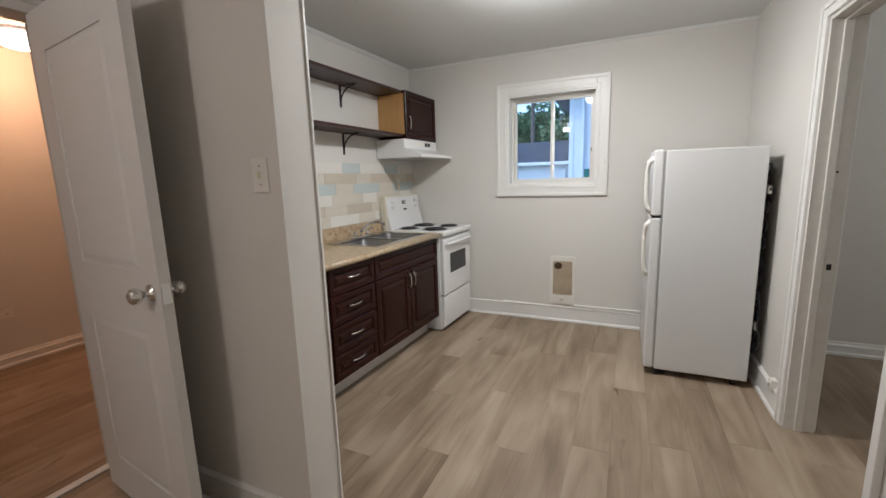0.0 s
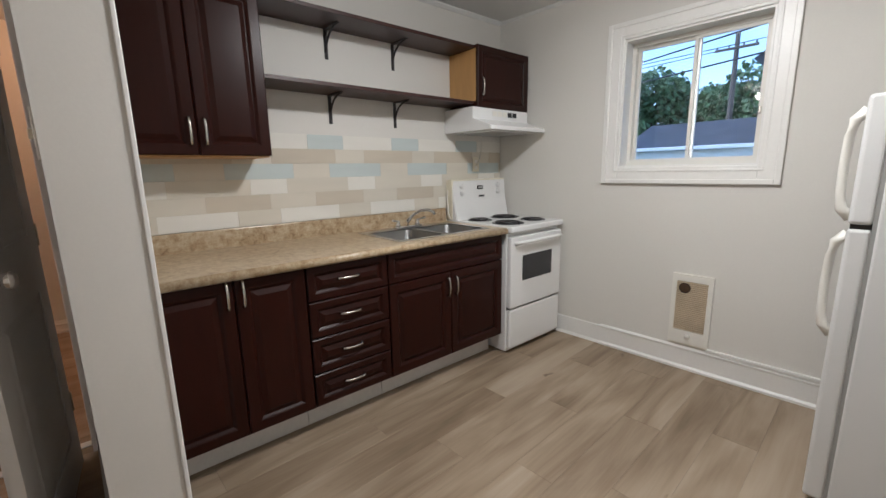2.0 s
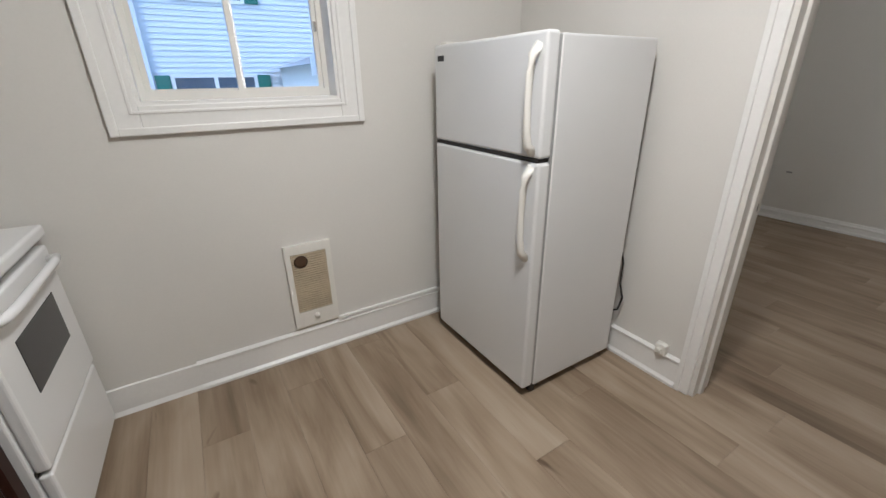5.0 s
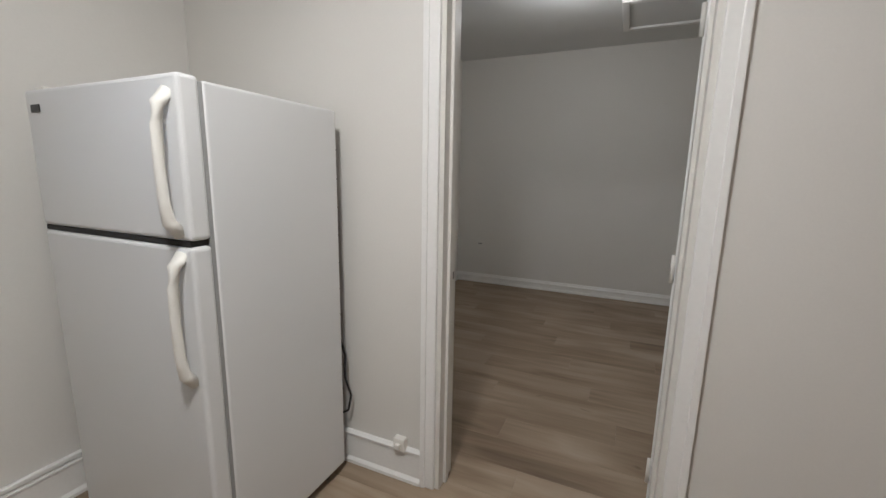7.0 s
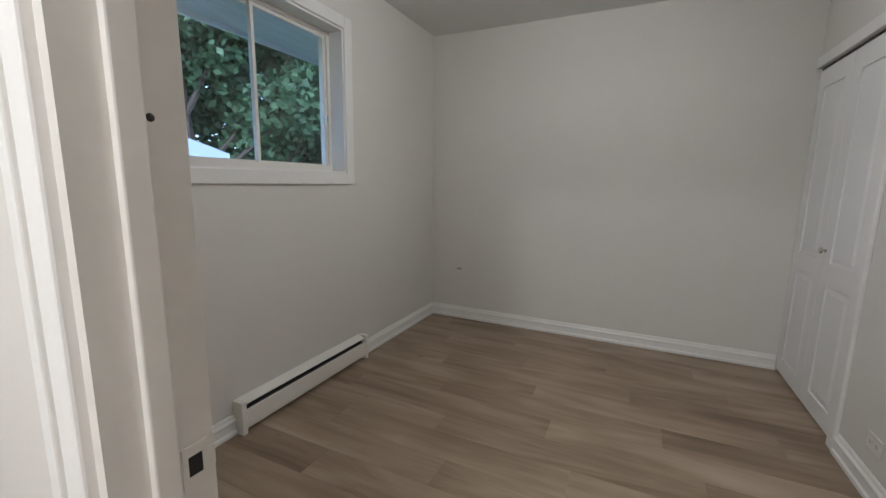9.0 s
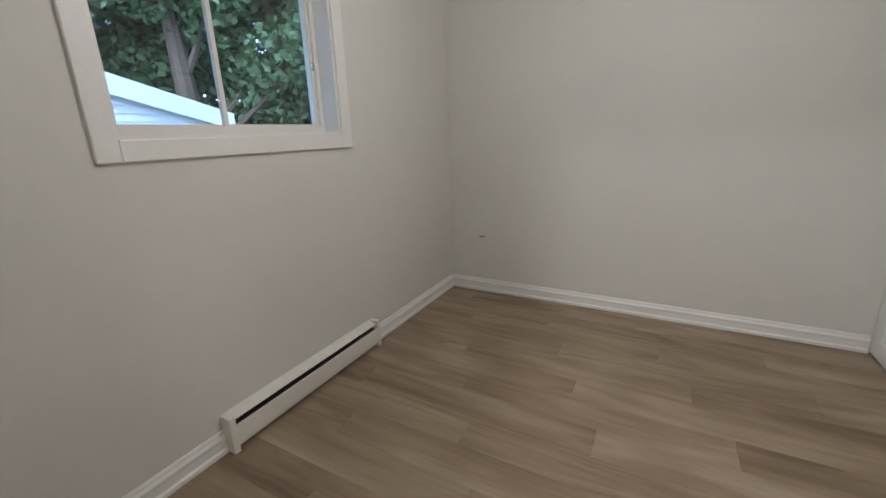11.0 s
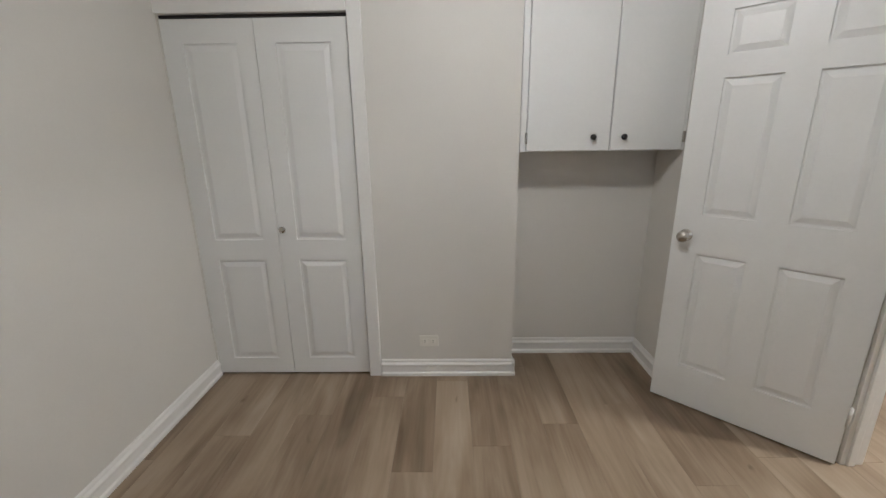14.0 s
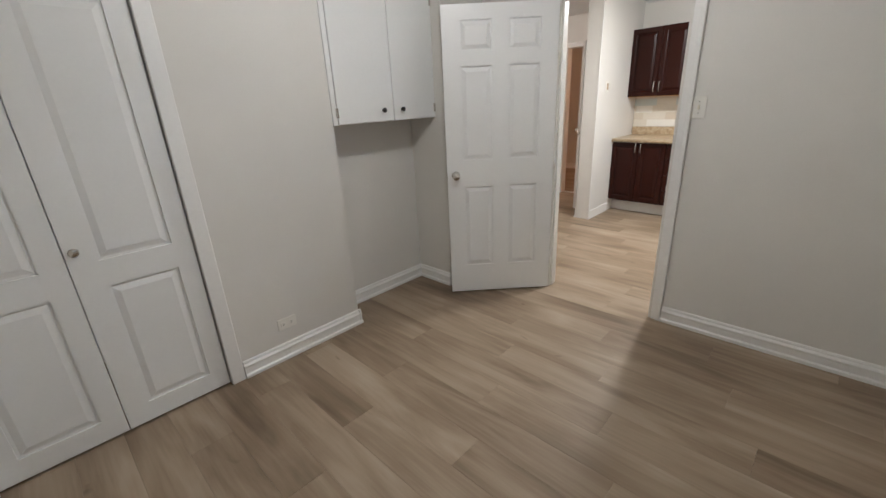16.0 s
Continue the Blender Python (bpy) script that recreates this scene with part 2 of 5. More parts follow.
def structure(name, bm, mat, label="", category=""):
    return single(name, bm, mat, label, category, kind="structure")


def raised(bm, x0, x1, z0, z1, y, out, slope=0.022, high=0.007):
    """A raised field with sloped sides on the face at y; out is -1 or 1."""
    a = [(x0, z0), (x1, z0), (x1, z1), (x0, z1)]
    b = [(x0 + slope, z0 + slope), (x1 - slope, z0 + slope), (x1 - slope, z1 - slope), (x0 + slope, z1 - slope)]
    va = [bm.verts.new((x, y, z)) for x, z in a]
    vb = [bm.verts.new((x, y + out * high, z)) for x, z in b]
    for k in range(4):
        bm.faces.new([va[k], va[(k + 1) % 4], vb[(k + 1) % 4], vb[k]])
    bm.faces.new(vb)
    bm.faces.new(va[::-1])
    bmesh.ops.recalc_face_normals(bm, faces=bm.faces[:])


def panelled(parent, w, h, t, fields, mat, name="leaf", sides=(-1, 1), depth=0.008, gap=0.012, part_name="panel", slope=0.022):
    """A leaf (x 0..w, z 0..h, y +-t/2) with frame proud of sunk fields, and a raised panel in each."""
    xs = sorted({0, w, *[f[0] for f in fields], *[f[1] for f in fields]})
    zs = sorted({0, h, *[f[2] for f in fields], *[f[3] for f in fields]})
    core = t / 2 - depth
    bm = boxes((0.001, w - 0.001, -core if -1 in sides else -t / 2, core if 1 in sides else t / 2, 0.001, h - 0.001))
    for x0, x1 in zip(xs, xs[1:]):
        for z0, z1 in zip(zs, zs[1:]):
            cx, cz = (x0 + x1) / 2, (z0 + z1) / 2
            if any(f[0] < cx < f[1] and f[2] < cz < f[3] for f in fields):
                continue
            for s in sides:
                y0, y1 = sorted((s * (core - 0.001), s * t / 2))
                box(bm, x0, x1, y0, y1, z0, z1)
    leaf = part(name, bm, mat, parent)
    for f in fields:
        for s in sides:
            pb = bmesh.new()
            raised(pb, f[0] + gap, f[1] - gap, f[2] + gap, f[3] - gap, s * core, s, slope, depth * 0.9)
            part(part_name, pb, mat, leaf)
    return leaf


def profile_run(a, b, rows, inward):
    """A moulding from a to b on the floor plan: rows of (out from the wall, height); inward is the side that it stands out to."""
    bm = bmesh.new()
    a, b, n = Vector((*a, 0)), Vector((*b, 0)), Vector((*inward, 0))
    ends = [[bm.verts.new(p + n * o + Vector((0, 0, h))) for o, h in rows] for p in (a, b)]
    k = len(rows)
    for i in range(k):
        bm.faces.new([ends[0][i], ends[0][(i + 1) % k], ends[1][(i + 1) % k], ends[1][i]])
    for e in ends:
        bm.faces.new(e)
    bmesh.ops.recalc_face_normals(bm, faces=bm.faces[:])
    return bm


BASE_BED = [(0, 0), (0.022, 0), (0.022, 0.018), (0.014, 0.026), (0.014, 0.062), (0.018, 0.068), (0.018, 0.076), (0.009, 0.088), (0.009, 0.096), (0.004, 0.105), (0, 0.105)]
BASE_KIT = [(0, 0), (0.026, 0), (0.026, 0.014), (0.014, 0.026), (0.014, 0.128), (0.020, 0.134), (0.020, 0.142), (0.006, 0.150), (0, 0.150)]

# ---- the shell ----
KX, KY = 0.70, 3.745          # kitchen's east and north faces
BW, BE, BN, BS = 0.82, 3.93, 3.675, 0.965   # bedroom's faces
KH, BH = 2.445, 2.54
DS, DN, DH = 1.664, 2.466, 2.03  # doorway between them
COUNTER = pose(-2.29, 1.0, 0, 0, 0, -2.5)  # frame of the kitchen's slightly skew west wall

# north wall of the kitchen with its window opening
WX0, WX1, WZ0, WZ1 = -1.145, -0.375, 1.285, 2.085
structure("wall_north_kitchen", boxes((-2.6, WX0, KY, KY + 0.2, -0.1, KH), (WX1, KX, KY, KY + 0.2, -0.1, KH), (WX0, WX1, KY, KY + 0.2, -0.1, WZ0), (WX0, WX1, KY, KY + 0.2, WZ1, KH)), WALL, "painted pale grey kitchen wall with a window", "wall")
bm = bmesh.new()
box(bm, -0.14, 0.0, 0.10, 2.80, -0.1, KH, COUNTER)
structure("wall_west_kitchen", bm, WALL, "painted pale grey wall behind the kitchen counter", "wall")
# wall between kitchen and bedroom, with the doorway
structure("wall_east_kitchen", boxes((KX, BW, DN, KY + 0.2, -0.1, BH), (KX, BW, -2.0, DS, -0.1, BH), (KX, BW, DS, DN, DH, BH)), WALL, "painted wall between kitchen and bedroom with a doorway", "wall")
# bedroom
bx0, bx1, bz0, bz1 = 1.605, 2.660, 1.318, 2.20
structure("wall_north_bedroom", boxes((BW, bx0, BN, BN + 0.2, -0.1, BH), (bx1, BE, BN, BN + 0.2, -0.1, BH), (bx0, bx1, BN, BN + 0.2, -0.1, bz0), (bx0, bx1, BN, BN + 0.2, bz1, BH)), WALL, "painted bedroom wall with a sliding window", "wall")
structure("wall_east_bedroom", boxes((BE, BE + 0.15, 0.0, BN + 0.2, -0.1, BH)), WALL, "plain painted bedroom wall", "wall")
CX0, CX1, CH = 2.990, 3.925, 2.0
NX0, NX1, NY = 1.27, 2.128, 0.695
structure("wall_south_bedroom", boxes((NX1, CX0, 0.58, BS, -0.1, BH), (CX0, BE, BS - 0.12, BS, CH, BH), (CX1, BE, 0.0, BS, -0.1, CH), (BW, NX1, NY - 0.12, NY, -0.1, BH), (BW, NX0, NY, 1.06, -0.1, BH), (CX0, BE, 0.0, 0.1, -0.1, BH), (NX1, CX0, 0.0, 0.1, -0.1, BH)), WALL, "painted bedroom wall with a closet and a niche", "wall")
# partition beside the counter
structure("wall_partition", boxes((-2.30, -1.14, 0.935, 1.10, -0.1, KH)), WALL, "short painted partition between hall and kitchen counter", "wall")
structure("corner_bead", rbox(-1.146, -1.134, 1.094, 1.106, 0.0, KH, 0.003), TRIM, "white metal corner bead on the partition", "trim")
# hall and the warm-lit room beyond it
HX = -2.32
structure("wall_west_hall", boxes((HX - 0.12, HX, -2.0, 0.10, -0.1, KH), (HX - 0.12, HX, 0.893, 1.10, -0.1, KH), (HX - 0.12, HX, 0.10, 0.893, 2.05, KH)), WALL, "painted hall wall with a doorway", "wall")
structure("wall_south_hall", boxes((HX - 0.12, BW, -2.12, -2.0, -0.1, KH)), WALL, "plain painted hall wall", "wall")
structure("wall_west_far_room", boxes((-4.65, -4.5, -1.6, 3.0, -0.1, KH)), WALL, "plain painted wall lit by a warm lamp", "wall")
structure("wall_north_far_room", boxes((-4.5, -2.44, 2.6, 2.72, -0.1, KH)), WALL, "plain painted wall of the far room", "wall")
structure("wall_south_far_room", boxes((-4.5, HX - 0.12, -1.6, -1.48, -0.1, KH)), WALL, "plain painted wall of the far room", "wall")
structure("wall_east_far_room", boxes((-2.56, -2.442, 1.10, 2.6, -0.1, KH)), WALL, "plain painted wall of the far room", "wall")
# ceilings
structure("ceiling_kitchen", boxes((-2.6, KX, -2.0, KY + 0.2, KH, KH + 0.1)), CEIL, "flat white painted kitchen ceiling", "ceiling")
structure("ceiling_bedroom", boxes((BW, BE + 0.15, 0.0, BN + 0.2, BH, BH + 0.1)), CEIL, "flat white painted bedroom ceiling", "ceiling")
structure("ceiling_far_room", boxes((-4.65, -2.6, -1.6, 2.72, KH, KH + 0.1)), CEIL, "ceiling of the warm-lit room", "ceiling")
bm = profile_run((-2.17, KY), (KX, KY), [(0, KH), (0.02, KH), (0.02, KH - 0.006), (0.006, KH - 0.02), (0, KH - 0.02)], (0, -1))
structure("ceiling_trim_north", bm, CEIL, "thin cove along the kitchen ceiling", "trim")
bm = profile_run((-2.284, 1.12), (-2.172, 3.72), [(0, KH), (0.025, KH), (0.025, KH - 0.008), (0.008, KH - 0.026), (0, KH - 0.026)], (1, -0.04))
structure("ceiling_trim_west", bm, CEIL, "thin cove along the kitchen ceiling", "trim")
# hatch in the bedroom ceiling
hatch = thing("attic_hatch", pose(2.80, 1.20, BH), "white framed attic hatch in the bedroom ceiling", "hatch")
part("hatch_panel", boxes((0.05, 0.60, 0.05, 0.75, -0.012, -0.001)), CEIL, hatch)
for r in ((0, 0.65, 0, 0.05), (0, 0.65, 0.75, 0.80), (0, 0.05, 0.05, 0.75), (0.60, 0.65, 0.05, 0.75)):
    part("hatch_trim", rbox(*r, -0.03, -0.001, 0.004), TRIM, hatch)


def skirting(name, a, b, rows, inward, label="white moulded baseboard along the wall"):
    structure(name, profile_run(a, b, rows, inward), TRIM, label, "baseboard")


skirting("baseboard_kitchen_north", (-1.20, KY), (KX, KY), BASE_KIT, (0, -1), "tall white kitchen baseboard")
skirting("baseboard_kitchen_north_thin", (-1.60, KY), (-1.20, KY), [(0, 0), (0.018, 0), (0.012, 0.012), (0.007, 0.02), (0.007, 0.135), (0, 0.14)], (0, -1), "thinner stretch of white kitchen baseboard")
skirting("baseboard_kitchen_east", (KX, DN + 0.062), (KX, KY - 0.03), BASE_KIT, (-1, 0), "tall white kitchen baseboard")
skirting("baseboard_hall_east", (KX, -2.0), (KX, DS - 0.062), BASE_KIT, (-1, 0), "tall white kitchen baseboard")
skirting("baseboard_partition_north", (-1.65, 1.10), (-1.14, 1.10), BASE_KIT[:1] + [(0.01, 0), (0.01, 0.10), (0, 0.105)], (0, 1), "low white baseboard on the partition")
skirting("baseboard_partition_south", (-2.30, 0.935), (-1.145, 0.935), BASE_KIT, (0, -1), "moulded white hall baseboard")
skirting("baseboard_hall_west", (HX, -2.0), (HX, 0.03), BASE_KIT, (1, 0), "moulded white hall baseboard")
skirting("baseboard_far_room", (-4.5, -1.48), (-4.5, 2.6), BASE_BED, (1, 0))
skirting("baseboard_far_room_north", (-4.48, 2.6), (-2.56, 2.6), BASE_BED, (0, -1))
skirting("baseboard_bed_east", (BE, BS), (BE, BN), BASE_BED, (-1, 0))
skirting("baseboard_bed_north", (BW, BN), (BE - 0.02, BN), BASE_BED, (0, -1))
skirting("baseboard_bed_south", (NX1 - 0.018, BS), (CX0 - 0.075, BS), BASE_BED, (0, 1))
skirting("baseboard_niche_return", (NX1, NY), (NX1, BS + 0.018), BASE_BED, (-1, 0))
skirting("baseboard_niche_south", (NX0, NY), (NX1 - 0.02, NY), BASE_BED, (0, 1))
skirting("baseboard_niche_west", (NX0, NY + 0.02), (NX0, 1.06), BASE_BED, (1, 0))
skirting("baseboard_bed_west", (BW, DN + 0.06), (BW, BN - 0.02), BASE_BED, (1, 0))

# ---- doorway trim ----


def casing_set(name, x, out, y0, y1, h, w=0.07, t=0.018, mat=TRIM):
    """Casing round a doorway in a wall of constant x; out: the side it stands on."""
    a, b = sorted((x, x + out * t))
    c, d = sorted((x, x + out * (t + 0.007)))
    ob = thing(name, pose(0, 0, 0), "white painted wooden door casing", "door casing", kind="structure")
    for s, edge in ((-1, y0), (1, y1)):
        e0, e1 = sorted((edge, edge + s * w))
        part("casing_side", rbox(a, b, e0, e1, 0, h + w, 0.004), mat, ob)
        f0, f1 = sorted((edge + s * (w - 0.018), edge + s * (w + 0.004)))
        part("back_band", rbox(c, d, f0, f1, 0, h + w + 0.004, 0.003), mat, ob)
    part("casing_head", rbox(a, b, y0 + 0.0005, y1 - 0.0005, h, h + w, 0.004), mat, ob)
    part("back_band", rbox(c, d, y0 - w + 0.02, y1 + w - 0.02, h + w - 0.018, h + w + 0.004, 0.003), mat, ob)
    return ob


casing_set("casing_kitchen_side", KX, -1, DS, DN, DH, w=0.056)
casing_set("casing_bedroom_side", BW, 1, DS - 0.028, DN, DH, w=0.054)
jamb = thing("door_jamb", pose(0, 0, 0), "worn white painted door jamb with stop moulding", "door jamb", kind="structure")
part("jamb_side", boxes((KX - 0.004, BW + 0.004, DN - 0.018, DN + 0.001, 0, DH)), JAMBP, jamb)
part("jamb_side", boxes((KX - 0.004, BW - 0.026, DS - 0.001, DS + 0.018, 0, DH)), JAMBP, jamb)
part("jamb_head", boxes((KX - 0.004, BW + 0.004, DS + 0.018, DN - 0.018, DH - 0.018, DH + 0.001)), JAMBP, jamb)
part("door_stop", rbox(KX + 0.040, KX + 0.072, DN - 0.030, DN - 0.017, 0, DH - 0.018, 0.003), JAMBP, jamb)
part("door_stop", rbox(KX + 0.040, KX + 0.072, DS + 0.017, DS + 0.030, 0, DH - 0.018, 0.003), JAMBP, jamb)
part("door_stop", rbox(KX + 0.040, KX + 0.072, DS + 0.030, DN - 0.030, DH - 0.031, DH - 0.017, 0.003), JAMBP, jamb)
part("strike_plate", boxes((BW - 0.042, BW - 0.006, DN - 0.0205, DN - 0.0175, 0.85, 0.865), (BW - 0.042, BW - 0.006, DN - 0.0205, DN - 0.0175, 0.895, 0.91), (BW - 0.042, BW - 0.034, DN - 0.0205, DN - 0.0175, 0.865, 0.895), (BW - 0.014, BW + 0.004, DN - 0.0205, DN - 0.0175, 0.865, 0.895)), JAMBP, jamb, "paint-covered strike plate")
part("latch_hole", boxes((BW - 0.034, BW - 0.014, DN - 0.0190, DN - 0.0170, 0.865, 0.895)), BLACK, jamb, "dark latch hole")
part("old_screw", lathe([(0.0055, -0.0175), (0.004, -0.0195)], 12, "Y", (BW - 0.038, DN, 1.335)), IRON, jamb, "grey old screw head")
for z in (0.25, 0.98, 1.72):
    part("hinge", boxes((BW - 0.060, BW - 0.028, DS + 0.0175, DS + 0.0200, z - 0.04, z + 0.04)), JAMBP, jamb, "painted-over butt hinge")
casing_set("casing_hall", HX, 1, 0.10, 0.893, 2.05, w=0.06, t=0.012)
single("threshold_strip", rbox(HX - 0.10, HX - 0.055, 0.10, 0.89, 0.001, 0.010, 0.003), TRIM, "pale floor transition strip in the doorway", "threshold", kind="structure")

# ---- doors ----
SIX = [(0.115, 0.325, 1.72, 1.90), (0.435, 0.645, 1.72, 1.90), (0.115, 0.325, 1.02, 1.63), (0.435, 0.645, 1.02, 1.63), (0.115, 0.325, 0.22, 0.83), (0.435, 0.645, 0.22, 0.83)]


def knob(parent, x, z, t, sides=(-1, 1), mat=NICKEL, size=1.0):
    for s in sides:
        pr = [(0.030, t / 2), (0.030, t / 2 + 0.006), (0.012, t / 2 + 0.010), (0.011, t / 2 + 0.028), (0.022, t / 2 + 0.034), (0.028, t / 2 + 0.046), (0.026, t / 2 + 0.060), (0.014, t / 2 + 0.068), (0.001, t / 2 + 0.069)]
        part("door_knob", lathe([(r * size, s * h) for r, h in pr], 24, "Y", (x, 0, z)), mat, parent, "round satin metal knob")


def six_panel_door(name, m, label):
    d = thing(name, m, label, "door")
    leaf = panelled(d, 0.76, 1.99, 0.036, SIX, DOORP, "door_leaf", depth=0.011, gap=0.010, slope=0.026)
    knob(leaf, 0.70, 0.915, 0.036)
    part("latch_plate", boxes((0.7595, 0.7615, -0.012, 0.012, 0.885, 0.945)), NICKEL, leaf)
    for z in (0.24, 0.97, 1.71):
        part("hinge", lathe([(0.007, z - 0.045), (0.007, z + 0.045)], 10, "Z", (-0.004, 0.02, 0)), JAMBP, leaf)
    return d


six_panel_door("door_1", pose(0.818, 1.680, 0.012, 0, 0, -44.2), "open white six-panel bedroom door with a satin knob")
FLAT = [(0.13, 0.63, 1.06, 1.86), (0.13, 0.63, 0.18, 0.84)]
d2 = thing("door_2", pose(-2.245, 0.838, 0.012, 0, 0, -7.5), "white two-panel hall door standing wide open", "door")
leaf = panelled(d2, 0.76, 2.01, 0.036, FLAT, DOORP, "door_leaf", depth=0.005)
knob(leaf, 0.70, 0.995, 0.036, mat=CHROME)
part("latch_plate", boxes((0.7595, 0.7615, -0.013, 0.013, 0.960, 1.030)), CHROME, leaf, "chrome latch plate")
for z in (0.30, 1.05, 1.78):
    part("hinge", boxes((-0.004, 0.003, -0.006, 0.024, z - 0.045, z + 0.045)), NICKEL, leaf)

# closet with a pair of bifold leaves
closet = thing("closet_door", pose(CX1 - 0.002, BS - 0.022, 0.014, 0, 0, 180), "closed white panelled bifold closet door", "closet door")
wl = (CX1 - CX0 - 0.012) / 2
for k in (0, 1):
    holder = part("closet_leaf_core", boxes((0.002 + k * (wl + 0.004), k * (wl + 0.004) + wl - 0.002, 0.0155, 0.018, 0.002, 1.965)), DOORP, closet)
    leaf = panelled(holder, wl, 1.967, 0.030, [(0.10, wl - 0.085, 0.845, 1.855), (0.10, wl - 0.085, 0.10, 0.725)], DOORP, "closet_leaf", sides=(-1,), depth=0.009, slope=0.026)
    leaf.location.x = k * (wl + 0.004)
part("knob", lathe([(0.009, -0.015), (0.007, -0.026), (0.015, -0.031), (0.019, -0.038), (0.014, -0.043), (0.001, -0.044)], 18, "Y", (wl + 0.035, 0, 0.905)), NICKEL, closet, "small satin metal knob")
part("top_track", boxes((0, CX1 - CX0 - 0.004, -0.010, 0.012, 1.972, 1.985)), IRON, closet, "dark metal track")
ct = thing("closet_casing", pose(0, 0, 0), "white painted casing of the closet opening", "door casing", kind="structure")
part("casing_side", rbox(CX0 - 0.07, CX0, BS, BS + 0.018, 0, CH + 0.065, 0.004), TRIM, ct)
part("casing_head", rbox(CX0 + 0.0005, BE, BS, BS + 0.018, CH, CH + 0.065, 0.004), TRIM, ct)

# cabinet in the niche
nc = thing("wall_cabinet", pose(NX0 + 0.002, NY + 0.001, 1.325), "white painted built-in cupboard high in the niche", "cabinet")
NW = NX1 - NX0 - 0.004
part("body", boxes((0, NW, 0, 0.255, 0, 0.85)), DOORP, nc)
part("face_frame", boxes((NW - 0.03, NW - 0.001, 0.255, 0.272, 0, 0.85), (0, 0.012, 0.255, 0.272, 0, 0.85), (0.012, NW - 0.03, 0.255, 0.272, 0.835, 0.85)), DOORP, nc)
for x0, x1, kx, hx in ((NW - 0.462, NW - 0.034, NW - 0.372, NW - 0.030), (0.016, NW - 0.468, NW - 0.53, 0.012)):
    door = part("cabinet_door", rbox(x0, x1, 0.256, 0.278, 0.004, 0.832, 0.003), DOORP, nc)
    part("knob", lathe([(0.007, 0.278), (0.006, 0.290), (0.015, 0.296), (0.015, 0.303), (0.001, 0.307)], 16, "Y", (kx, 0, 0.072)), IRON, door, "small dark metal knob")
    for z in (0.07, 0.74):
        part("hinge", rbox(hx - 0.006, hx + 0.006, 0.272, 0.286, z - 0.028, z + 0.028, 0.002), NICKEL, door)

# ---- windows ----


